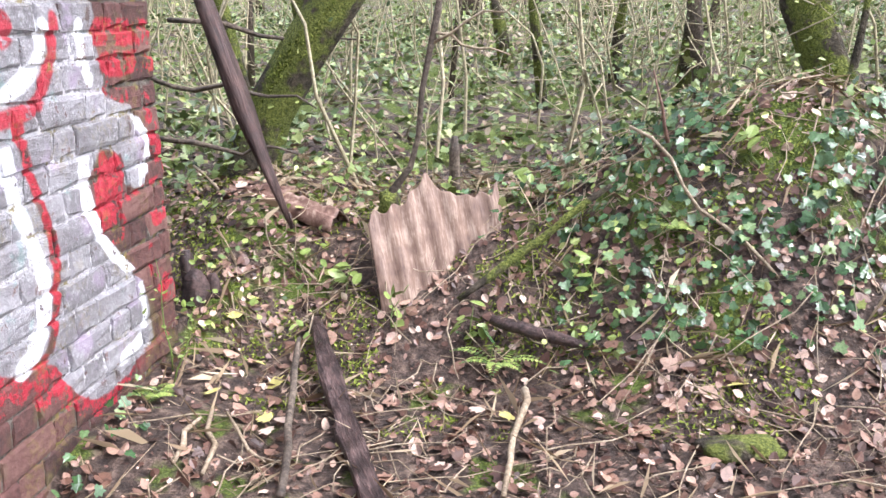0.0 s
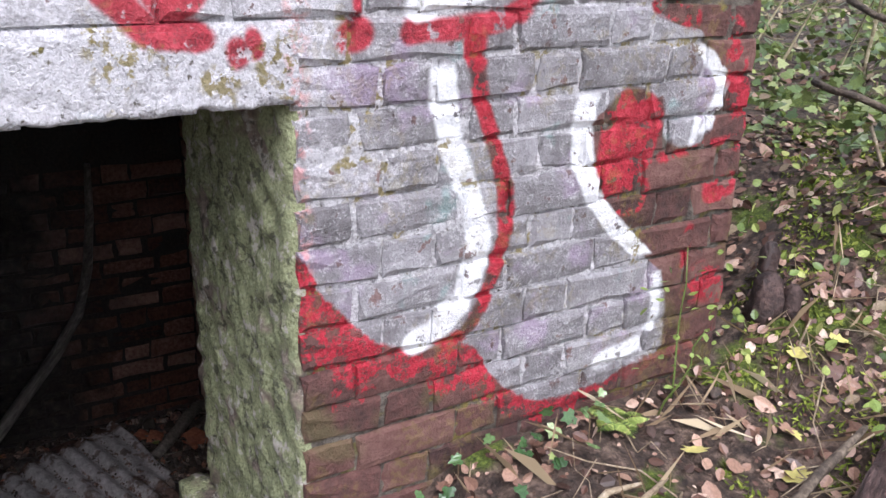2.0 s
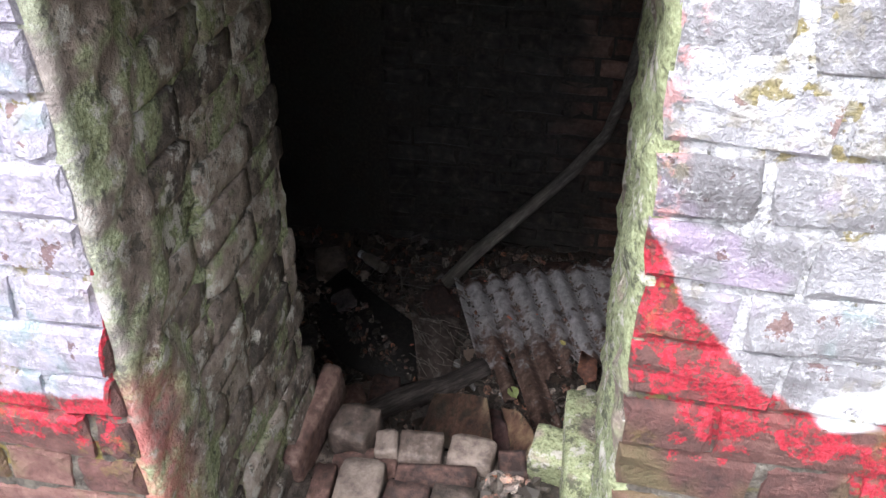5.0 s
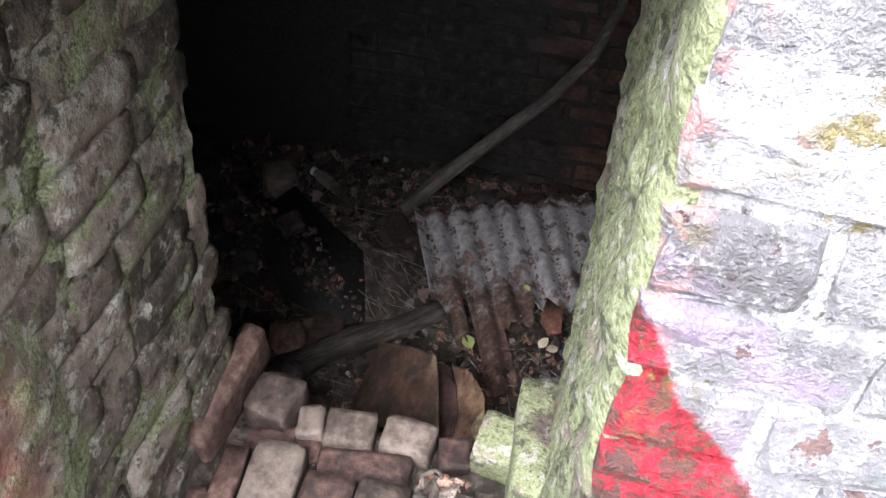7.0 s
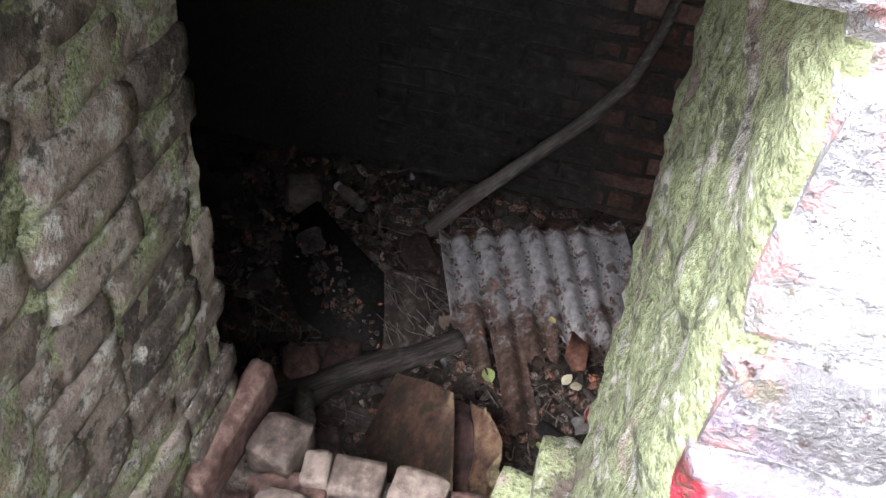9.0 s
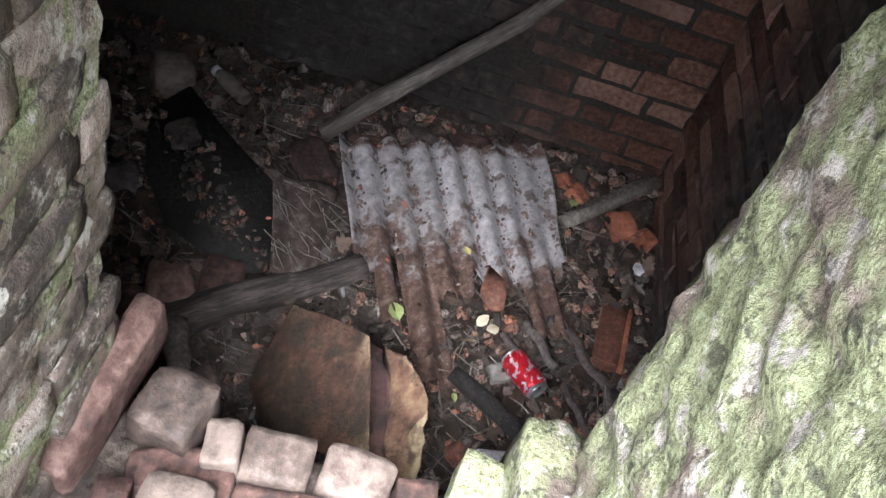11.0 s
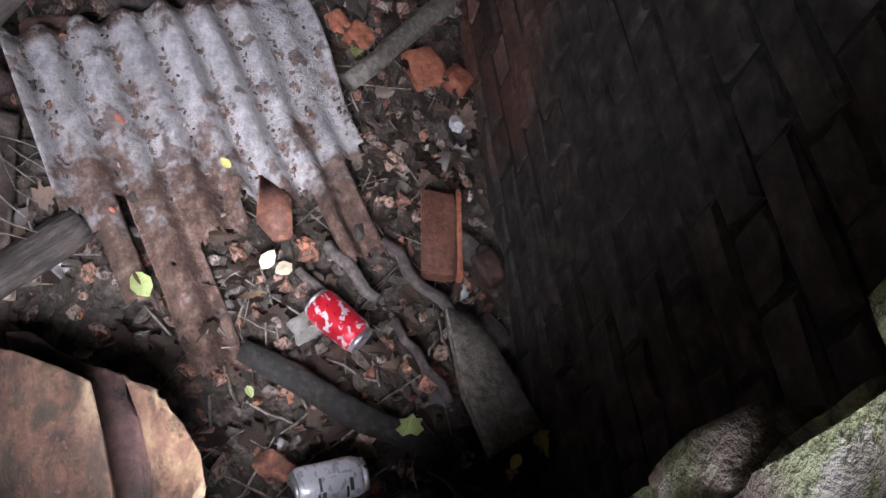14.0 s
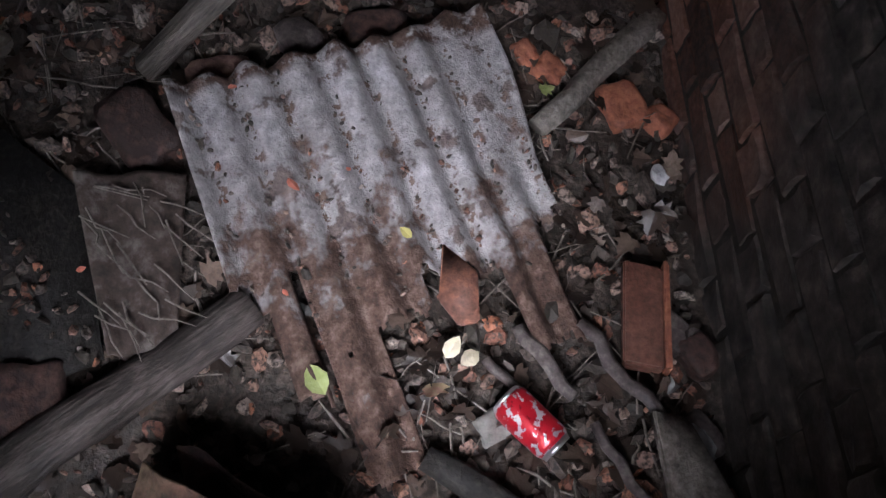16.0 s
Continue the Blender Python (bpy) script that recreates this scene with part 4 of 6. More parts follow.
hazy_ivy_leaf = island_leaf("hazy_ivy_leaf", [(0.0, (0.05, 0.09, 0.025)), (0.4, (0.13, 0.19, 0.055)), (0.75, (0.24, 0.31, 0.10)), (1.0, (0.43, 0.46, 0.20))], 0.35, 0.7)
yellow_leaf = island_leaf("yellow_leaf", [(0.0, (0.45, 0.36, 0.08)), (0.5, (0.62, 0.55, 0.16)), (1.0, (0.66, 0.62, 0.34))], 0.5, 0.4, 0.1)
moss_blade = island_leaf("moss_tuft", [(0.0, (0.05, 0.068, 0.01)), (0.5, (0.16, 0.20, 0.03)), (1.0, (0.36, 0.40, 0.09))], 0.9, 0.2, 0.0)
straw = island_leaf("dead_grass", [(0.0, (0.18, 0.12, 0.07)), (0.6, (0.38, 0.29, 0.18)), (1.0, (0.58, 0.49, 0.34))], 0.7, 0.3, 0.0)


def on_bank(x, y, rng):
    h = math.exp(-(((x - 0.74) / 0.85) ** 2) - ((y - 3.25) / 0.75) ** 2)
    return rng.random() < h * 0.9 and not (-0.72 < x < -0.15 and y < 3.12) and fbm(x * 2.6, y * 2.6, 12.3, 2) > -0.08


p, q = spread(1400, -0.45, 2.4, 2.55, 4.3, on_bank, (0.012, 0.10), 21)
rng = random.Random(4)
leaf_cloud("ivy_cover", p, q, [rng.uniform(0.018, 0.042) for _ in p], IVY, ivy_leaf, "glossy dark ivy leaves trailing over the bank", "ivy", seed=5, tilt=0.55)
p, q = spread(2000, -2.2, 2.6, 2.6, 4.6, lambda x, y, r: r.random() < 0.25 + 0.5 * (fbm(x * 3, y * 3, 7.7, 2) > 0.1), (0.01, 0.12), 22)
leaf_cloud("low_plants", p, q, [rng.uniform(0.014, 0.038) for _ in p], OVAL, shrub_leaf, "small green leaves of brambles and seedlings on the bank", "plants", seed=6, tilt=0.6)
p, q = spread(15000, -6, 7, 3.4, 13, lambda x, y, r: r.random() < (0.45 if y > 5.5 else 0.9) + 0.9 * fbm(x * 1.1, y * 1.1, 4.4, 3), (0.01, 0.22), 23)
leaf_cloud("ivy_floor", p, q, [rng.uniform(0.026, 0.05) * (1 + 0.06 * (c[1] - 3.4)) for c in p], IVY, hazy_ivy_leaf, "ivy carpet spreading over the woodland floor", "ivy", seed=7, tilt=0.6)
p, q = spread(11000, -6, 7, 2.75, 13, lambda x, y, r: True, (0.0, 0.04), 24)
leaf_cloud("far_litter", p, q, [rng.uniform(0.016, 0.05) * (1 + 0.10 * (c[1] - 3)) for c in p], OVAL, hazy_dead_leaf, "brown fallen leaves deeper in the wood", "leaf litter", seed=8, tilt=0.5)
p, q = spread(16000, -6, 7, 3.7, 14, lambda x, y, r: r.random() < 0.4 + fbm(x * 0.9, y * 0.9, 9.1, 2), (0.05, 0.75), 25)
leaf_cloud("undergrowth_leaves", p, q, [rng.uniform(0.014, 0.036) for _ in p], OVAL, shrub_leaf, "sparse light green leaves on the undergrowth stems", "undergrowth", seed=9, tilt=1.2)
p, q = spread(17000, -2.4, 2.1, 0.9, 3.9, lambda x, y, r: r.random() < (0.40 if -1.2 < x < -0.35 and y < 2.85 else 0.75), (0.002, 0.02), 26)
leaf_cloud("leaf_litter", p, q, [0.009 + 0.032 * rng.random() ** 2 for _ in p], OVAL, dead_leaf, "wet brown leaf litter on the path", "leaf litter", seed=10, tilt=0.4)
p, q = spread(9000, -7, 6, -5, 5, lambda x, y, r: not (-4.4 < x < FACE and -1.6 < y < CORNER + 0.1), (0.0, 0.02), 35)
leaf_cloud("wider_litter", p, q, [rng.uniform(0.03, 0.07) for _ in p], OVAL, dead_leaf, "fallen brown leaves on the ground round the building", "leaf litter", seed=36, tilt=0.4)
p, q = spread(480, FACE, 1.9, 0.9, 3.0, lambda x, y, r: True, (0.006, 0.025), 27)
leaf_cloud("maple_litter", p, q, [rng.uniform(0.02, 0.055) for _ in p], MAPLE, dead_leaf, "curled tan maple leaves on the ground", "leaf litter", seed=11, tilt=0.35)
p, q = spread(2200, FACE, 2.2, 1.6, 4.0, lambda x, y, r: r.random() < (0.25 if y < 2.5 else 0.8), (0.01, 0.05), 28)
leaf_cloud("dead_grass", p, q, [rng.uniform(0.06, 0.20) for _ in p], BLADE, straw, "bleached dead grass stalks in the litter", "dead grass", seed=12, tilt=0.6, fold=0.0, curl=0.5)


def moss_patch(x, y, rng):
    return fbm(x * 3.1, y * 3.1, 17.0, 3) > (0.48 if y < 2.6 and x < 0.2 else 0.24 if y < 2.6 else 0.02)


p, q = spread(24000, -2.0, 2.2, 1.4, 4.0, moss_patch, (0.0, 0.012), 29)
leaf_cloud("moss_cushions", p, q, [rng.uniform(0.012, 0.028) for _ in p], [(0, 0), (-0.16, 0.4), (0, 1.0)], moss_blade, "bright green moss cushions on the ground", "moss", seed=13, tilt=0.7)


# single yellow leaves on the path
def fallen_leaf(x, y, z, size, outline, material, label, seed, group="fallen yellow leaves", normal=(0, 0, 1)):
    ob = leaf_cloud("fallen_leaf", [(x, y, z)], [normal], [size], outline, material, label, "leaf", seed=seed, tilt=0.25, kind="thing")
    del ob["kind"]
    ob["group"] = group
    return ob


for i, (x, y, s) in enumerate([(-0.94, 2.58, 0.060), (-1.08, 2.42, 0.055), (-1.15, 2.81, 0.05), (-1.10, 2.89, 0.055), (-0.20, 2.42, 0.05), (-0.88, 2.30, 0.05), (-0.75, 2.62, 0.04), (-0.62, 2.20, 0.05), (0.45, 2.49, 0.07), (-1.02, 2.66, 0.04), (-0.8, 2.72, 0.045)]):
    fallen_leaf(x, y, ground_height(x, y) + 0.022, s, MAPLE, yellow_leaf, "yellow maple leaf lying on wet brown litter", 40 + i)

# loose twigs near and stems far
pale_stem = plain("pale_bare_stem", (0.16, 0.13, 0.07), (0.36, 0.31, 0.19), (0.60, 0.54, 0.38), 60, 4)
sticks = []
rng = random.Random(31)
for i in range(560):
    x, y = rng.uniform(FACE + 0.05, 1.9), rng.uniform(1.5, 3.9)
    a, l = rng.uniform(0, 6.28), rng.uniform(0.06, 0.45)
    e = (x + math.cos(a) * l, y + math.sin(a) * l)
    if e[0] < FACE + 0.05:
        continue
    lift = rng.uniform(0.006, 0.03) + (0.08 * rng.random() if y > 2.6 else 0)
    pts = bend((x, y, ground_height(x, y) + lift), (e[0], e[1], ground_height(*e) + lift), 5, 0.06, i * 1.7)
    r = rng.uniform(0.0009, 0.003)
    sticks.append((pts, [r, r, r * 0.9, r * 0.7, r * 0.4]))
stick_soup("fallen_twigs", sticks, twig_wood, "pale dead twigs scattered over litter and bank", "twigs")
sticks, limbs = [], []
for i in range(640):
    x, y = rng.uniform(-6, 7), rng.uniform(3.7, 13)
    z = ground_height(x, y)
    h, l = rng.uniform(0.5, 2.6), rng.uniform(-0.8, 0.8)
    if x < -1.2 and y < 4.2:
        continue
    pts = bend((x, y, z - 0.02), (x + l * h * 0.5, y + rng.uniform(-0.4, 0.4), z + h), 7, 0.35, i * 2.3)
    r = rng.uniform(0.003, 0.011)
    sticks.append((pts, [r * (1 - 0.12 * k) for k in range(7)]))
    for _ in range(rng.randrange(1, 4)):
        s = pts[rng.randrange(2, 6)]
        d = Vector((rng.uniform(-1, 1), rng.uniform(-0.6, 0.6), rng.uniform(-0.2, 0.8))) * rng.uniform(0.15, 0.6)
        tw = bend(s, s + d, 4, 0.08, i * 3.1)
        limbs.append((tw, [r * 0.45, r * 0.4, r * 0.3, r * 0.2]))
for i in range(1500):
    x, y = rng.uniform(-5, 6), rng.uniform(3.9, 12)
    if x < -1.2 and y < 4.2:
        continue
    a, l = rng.uniform(0, 6.28), rng.uniform(0.25, 1.1)
    s = Vector((x, y, ground_height(x, y) + rng.random() ** 1.6 * 1.7))
    tw = bend(s, s + Vector((math.cos(a), 0.6 * math.sin(a), rng.uniform(-0.5, 0.6))) * l, 5, 0.16, i * 1.3)
    r = rng.uniform(0.0015, 0.004)
    limbs.append((tw, [r, r * 0.9, r * 0.8, r * 0.6, r * 0.3]))
stick_soup("undergrowth_stems", sticks, pale_stem, "thicket of thin bare stems in the wood", "undergrowth")
stick_soup("undergrowth_twigs", limbs, pale_stem, "fine bare twigs of the thicket", "undergrowth", 3)

# trees deeper in the wood
rng = random.Random(77)
for i in range(30):
    y = rng.uniform(5.5, 24)
    x = rng.uniform(-0.55, 0.75) * y + rng.uniform(-1, 1)
    if i < 6:
        x, y = [(-0.9, 6.2), (0.2, 7.0), (0.75, 6.0), (2.6, 6.6), (-2.4, 6.5), (-1.9, 5.2)][i]
    z = ground_height(x, y)
    h, r, lean = rng.uniform(5, 9), rng.uniform(0.05, 0.16), rng.uniform(-1.2, 1.2)
    if i < 6:
        r *= 0.3
    elif y < 11:
        r *= 0.5
    line = bend((x, y, z - 0.1), (x + lean, y + rng.uniform(-0.5, 0.5), z + h), 9, 0.5, i * 4.1)
    t = thing("tree", (x, y, z - 0.1), rng.choice(["slender bare woodland tree with mossy bark", "bare tree with thin crooked limbs in the wood"]), "tree", "trees in the wood")
    part("trunk", tube(bmesh.new(), line, [r * (1.25 if k == 0 else 1 - 0.09 * k) for k in range(9)], 9, 0.3, 1.0, i), moss_bark if i % 2 else bark, t)
    for k in range(3):
        s = line[rng.randrange(1, 6)]
        d = Vector((rng.uniform(-1, 1), rng.uniform(-0.5, 0.5), rng.uniform(0.2, 1.0))) * rng.uniform(0.8, 1.8)
        part("limb", tube(bmesh.new(), bend(s, s + d, 5, 0.2, i + k * 7.7), [r * 0.35, r * 0.3, r * 0.22, r * 0.14, r * 0.05], 6, 0.2, 1.0, i), bark, t)


# shaggy moss on the near trunks
for k, (t, line, radii) in enumerate(TREES):
    rng = random.Random(300 + k)
    p, q = [], []
    for _ in range(6000):
        f = rng.random() ** 1.3 * 5.0
        i = int(f)
        c = Vector(line[i]).lerp(Vector(line[i + 1]), f - i)
        r = radii[i] * (1 - f + i) + radii[i + 1] * (f - i)
        a = rng.uniform(0, 6.283)
        d = Vector((math.cos(a), math.sin(a), 0.1))
        if fbm(c.x * 5 + d.x * 2, c.y * 5 + d.y * 2, c.z * 5, 3) + 0.25 * d.x < -0.05:
            continue
        p.append(c + d * r * 1.0)
        q.append(d)
    ob = leaf_cloud("moss", p, q, [rng.uniform(0.012, 0.034) for _ in p], [(0, 0), (-0.15, 0.4), (0, 1.0)], moss_blade, "shaggy yellow-green moss", "", seed=80 + k, tilt=0.8, kind="")
    ob.parent = t
    ob.matrix_parent_inverse = world_basis(t).inverted()

# ---- single things on the bank ----
def stem(name, label, category, pts, radii, material, sides=7, wobble=0.3, seed=1.0):
    return tagged(part(name, tube(bmesh.new(), pts, radii, sides, wobble, 1.0, seed), material), label, category)


sap = thing("sapling", (-0.70, 3.28, 0.40), "crooked bare sapling with a mossy foot", "sapling")
part("stem", tube(bmesh.new(), [(-0.71, 3.28, 0.40), (-0.69, 3.27, 0.53), (-0.62, 3.27, 0.62), (-0.585, 3.27, 0.74), (-0.57, 3.27, 0.90), (-0.535, 3.27, 1.05), (-0.51, 3.27, 1.16), (-0.47, 3.28, 1.4)], [0.022, 0.016, 0.012, 0.010, 0.011, 0.012, 0.013, 0.006], 8, 0.3, 1.0, 2.0), bark, sap)
part("twig", tube(bmesh.new(), bend((-0.53, 3.27, 1.06), (-0.20, 3.2, 1.22), 6, 0.05, 3.0), [0.006, 0.005, 0.005, 0.004, 0.003, 0.002], 5), twig_wood, sap)
part("twig", tube(bmesh.new(), bend((-0.53, 3.27, 1.10), (-0.25, 3.25, 1.02), 6, 0.05, 5.0), [0.006, 0.006, 0.005, 0.005, 0.004, 0.003], 5), twig_wood, sap)
part("foot_moss", moved(rock((0.085, 0.085, 0.13), 3, 3, 0.3), Matrix.Translation((-0.70, 3.27, 0.47))), moss_bark, sap)
stem("stump", "short broken dead stump above the rusty sheet", "stump", [(-0.49, 3.52, 0.36), (-0.49, 3.52, 0.52), (-0.49, 3.51, 0.64), (-0.485, 3.50, 0.70)], [0.024, 0.021, 0.022, 0.012], bark)
stump = thing("tree_stump", (-1.30, 2.86, ground_height(-1.30, 2.86)), "dark rotten tree stump beside the wall's corner", "stump")
for k, (dx, dy, r, h) in enumerate([(0.0, 0.0, 0.042, 0.13), (0.05, 0.03, 0.028, 0.09), (-0.045, 0.04, 0.028, 0.17)]):
    z = ground_height(-1.30 + dx, 2.86 + dy) - 0.03
    part("shard", tube(bmesh.new(), [(-1.30 + dx, 2.86 + dy, z + h * f) for f in (0.0, 0.3, 0.6, 0.85, 1.0)], [r * 1.25, r, r * 0.9, r * 0.75, r * 0.35], 12, 0.6, 1.0, 5.0 + k), rotten, stump)
stem("mossy_branch", "mossy fallen branch lying down the bank", "branch", bend((-0.40, 2.90, 0.24), (0.10, 3.08, 0.60), 9, 0.05, 2.0), [0.009, 0.013, 0.016, 0.016, 0.015, 0.014, 0.013, 0.012, 0.009], moss_bark)
stem("dark_log", "dark rotten log end in the brambles", "log", bend((-0.28, 2.80, 0.21), (0.03, 2.69, 0.17), 7, 0.03, 4.0), [0.016, 0.022, 0.024, 0.024, 0.022, 0.018, 0.012], rotten)
stem("stick", "straight brown stick lying on the path", "stick", bend((-0.90, 2.72, 0.15), (-0.70, 1.90, 0.06), 9, 0.03, 9.0), [0.007, 0.010, 0.011, 0.011, 0.011, 0.011, 0.012, 0.012, 0.012], bark)
stem("pale_stick", "pale barkless stick in the litter", "stick", bend((-0.15, 2.48, 0.11), (-0.17, 1.98, 0.05), 8, 0.05, 12.0), [0.012, 0.011, 0.010, 0.010, 0.010, 0.009, 0.009, 0.008], twig_wood)
stem("long_twig", "long thin bare twig over the bank", "twig", bend((-1.60, 3.6, 0.56), (-0.91, 2.98, 0.27), 9, 0.05, 14.0), [0.006] * 9, twig_wood)
stem("pale_root", "pale curved root on the mud", "root", [(-1.03, 2.22, 0.10), (-1.05, 2.15, 0.09), (-1.03, 2.10, 0.08), (-1.03, 2.03, 0.06)], [0.004, 0.008, 0.009, 0.006], twig_wood)
stem("pale_root", "pale curved root on the mud", "root", [(-1.02, 2.28, 0.10), (-1.0, 2.18, 0.08), (-0.95, 2.12, 0.07), (-0.94, 2.0, 0.05)], [0.004, 0.008, 0.008, 0.006], twig_wood)
stem("pale_root", "pale curved root on the mud", "root", [(-0.98, 2.28, 0.09), (-0.92, 2.20, 0.08), (-0.86, 2.12, 0.06), (-0.80, 2.08, 0.05)], [0.003, 0.005, 0.005, 0.003], twig_wood)
stem("bramble_cane", "thin red-brown bramble cane", "bramble", bend((0.28, 3.10, 0.74), (0.22, 3.05, 0.98), 5, 0.02, 15.0), [0.006, 0.006, 0.005, 0.004, 0.003], rust)
stem("bramble_cane", "long arching bramble cane on the bank", "bramble", bend((0.15, 3.05, 0.80), (0.62, 2.75, 0.35), 9, 0.08, 16.0), [0.006] * 9, twig_wood)
stem("pale_stick", "pale barkless stick leaning on the bank", "stick", bend((0.98, 2.98, 0.66), (0.90, 2.86, 0.45), 5, 0.02, 17.0), [0.008, 0.009, 0.009, 0.009, 0.008], twig_wood)
stem("leaning_pole", "thin leaning pole with mossy foot", "pole", bend((1.0, 3.9, 0.68), (1.25, 4.0, 1.9), 7, 0.03, 18.0), [0.022, 0.018, 0.015, 0.013, 0.012, 0.011, 0.010], moss_bark)
for i, (a, b) in enumerate([((-1.75, 3.6, 0.92), (-1.0, 3.4, 0.82)), ((-1.7, 3.7, 1.15), (-0.9, 3.9, 1.05)), ((-1.6, 3.3, 0.72), (-1.05, 3.3, 0.66))]):
    stem("bare_branch", "thin bare branch crossing behind the timber", "branch", bend(a, b, 8, 0.1, 20 + i), [0.011, 0.010, 0.010, 0.009, 0.008, 0.007, 0.005, 0.003], bark)


def curved_scrap(label, a, b, width, rise, seed):
    """A bent strip of rusty sheet, half round."""
    a, b = Vector(a), Vector(b)
    d = (b - a).normalized()
    s = d.cross(Vector((0, 0, 1))).normalized()
    bm = bmesh.new()
    grid = []
    for i in range(25):
        t = i / 24
        row = []
        for j in range(13):
            k = j / 12 * 2 - 1
            wv = width * (1 + 0.25 * noise.noise(Vector((t * 5, seed, 0))))
            row.append(bm.verts.new(a.lerp(b, t) + s * k * wv + Vector((0, 0, rise * (1 - k * k) + 0.012 * fbm(t * 6, k * 2, seed, 2) + 0.008 * math.cos(k * 9)))))
        grid.append(row)
    for i in range(24):
        for j in range(12):
            bm.faces.new((grid[i][j], grid[i][j + 1], grid[i + 1][j + 1], grid[i + 1][j]))
    ob = part("rusty_scrap", bm, rust)
    ob.modifiers.new("thick", "SOLIDIFY").thickness = 0.004
    return tagged(ob, label, "scrap metal")


curved_scrap("bent rust-brown sheet scrap half buried beside the timber", (-1.22, 3.38, 0.47), (-0.88, 3.22, 0.405), 0.06, 0.055, 3.0)
curved_scrap("flat rusty sheet scrap under leaves on the bank", (-1.38, 3.44, 0.475), (-1.10, 3.40, 0.48), 0.05, 0.03, 8.0)


def fern(x, y, seed, n=7, size=0.16):
    z = ground_height(x, y)
    t = thing("fern", (x, y, z), "small green fern among dead leaves", "fern")
    rng = random.Random(seed)
    for i in range(n):
        a = i * 6.28 / n + rng.uniform(-0.3, 0.3)
        bm = bmesh.new()
        length = size * rng.uniform(0.7, 1.1)
        for k in range(14):
            s = k / 13
            c = Vector((x + math.cos(a) * length * s, y + math.sin(a) * length * s, z + 0.01 + length * (0.9 * s - 0.75 * s * s)))
            w = 0.028 * math.sin(math.pi * min(1, s * 0.9 + 0.08))
            sd = Vector((-math.sin(a), math.cos(a), 0))
            f = Vector((math.cos(a), math.sin(a), 0)) * 0.009
            for sign in (-1, 1):
                v = [bm.verts.new(c), bm.verts.new(c + f + sd * sign * w * 0.5), bm.verts.new(c + f * 0.6 + sd * sign * w + Vector((0, 0, -0.004))), bm.verts.new(c - f * 0.7 + sd * sign * w * 0.5)]
                bm.faces.new(v)
        part("frond", bm, shrub_leaf, t, smooth=False)
    return t


tongue = thing("hart_tongue_fern", (-0.32, 2.80, ground_height(-0.32, 2.80)), "fern with broad undivided glossy green fronds", "fern")
for k, (dx, dy, s) in enumerate([(-0.05, -0.03, 0.10), (0.04, -0.05, 0.12), (0.0, 0.03, 0.09), (0.07, 0.0, 0.08)]):
    ob = leaf_cloud("frond", [(-0.32 + dx, 2.80 + dy, ground_height(-0.32, 2.80) + 0.05)], [(dx * 6 + 0.5, dy * 6 + 0.6, 1)], [s], [(0, 0), (-0.14, 0.1), (-0.18, 0.5), (-0.12, 0.85), (0, 1)], ivy_leaf, "", "", seed=200 + k, tilt=0.1, kind="")
    ob.parent = tongue
    ob.matrix_parent_inverse = world_basis(tongue).inverted()
fern(-0.25, 2.70, 1)
fern(0.30, 2.92, 2, 6, 0.12)
fern(-1.20, 2.30, 3, 5, 0.07)


def bramble(x, y, seed, leaves, h, size, label):
    """A thin stem with separate leaves."""
    z = ground_height(x, y)
    t = thing("seedling", (x, y, z), label, "plant")
    rng = random.Random(seed)
    line = bend((x, y, z), (x + rng.uniform(-0.05, 0.08), y + rng.uniform(-0.04, 0.04), z + h), 6, 0.03, seed)
    part("stem", tube(bmesh.new(), line, [0.003, 0.003, 0.0025, 0.002, 0.002, 0.001], 4), shrub_leaf, t)
    for i in range(leaves):
        c = line[rng.randrange(2, 6)] + Vector((rng.uniform(-1, 1), rng.uniform(-1, 1), rng.uniform(-0.4, 0.5))) * h * 0.35
        if c.x < FACE + 0.02 and c.y < CORNER:
            c.x = FACE + 0.02 + 0.02 * rng.random()
        ob = leaf_cloud("leaf", [c], [(0, 0, 1)], [size * rng.uniform(0.7, 1.2)], OVAL, shrub_leaf, "", "", seed=seed * 50 + i, tilt=0.5, kind="")
        ob.parent = t
        ob.matrix_parent_inverse = world_basis(t).inverted()
    return t


bramble(-1.24, 2.50, 1, 26, 0.36, 0.022, "spindly seedling with tiny green leaves against the wall")
bramble(-1.20, 2.42, 2, 14, 0.24, 0.020, "spindly seedling with tiny green leaves against the wall")
for i, (x, y) in enumerate([(-0.80, 2.95), (-0.62, 2.85), (-0.35, 2.80), (-0.98, 3.0), (0.05, 2.85), (-0.55, 3.45), (-1.0, 3.55), (-0.2, 3.3), (0.55, 3.0), (0.95, 3.0)]):
    bramble(x, y, 10 + i, 8, 0.13, 0.055, "bramble seedling with oval green leaves")
p = [(FACE + 0.03 + 0.14 * rng.random(), rng.uniform(1.68, 2.3), 0) for _ in range(26)]
p = [(x, y, ground_height(x, y) + rng.uniform(0.02, 0.07)) for x, y, _ in p]
leaf_cloud("wall_foot_ivy", p, [(0.6, 0, 1)] * len(p), [rng.uniform(0.018, 0.036) for _ in p], IVY, ivy_leaf, "ivy sprigs at the foot of the brick wall", "ivy", seed=61)
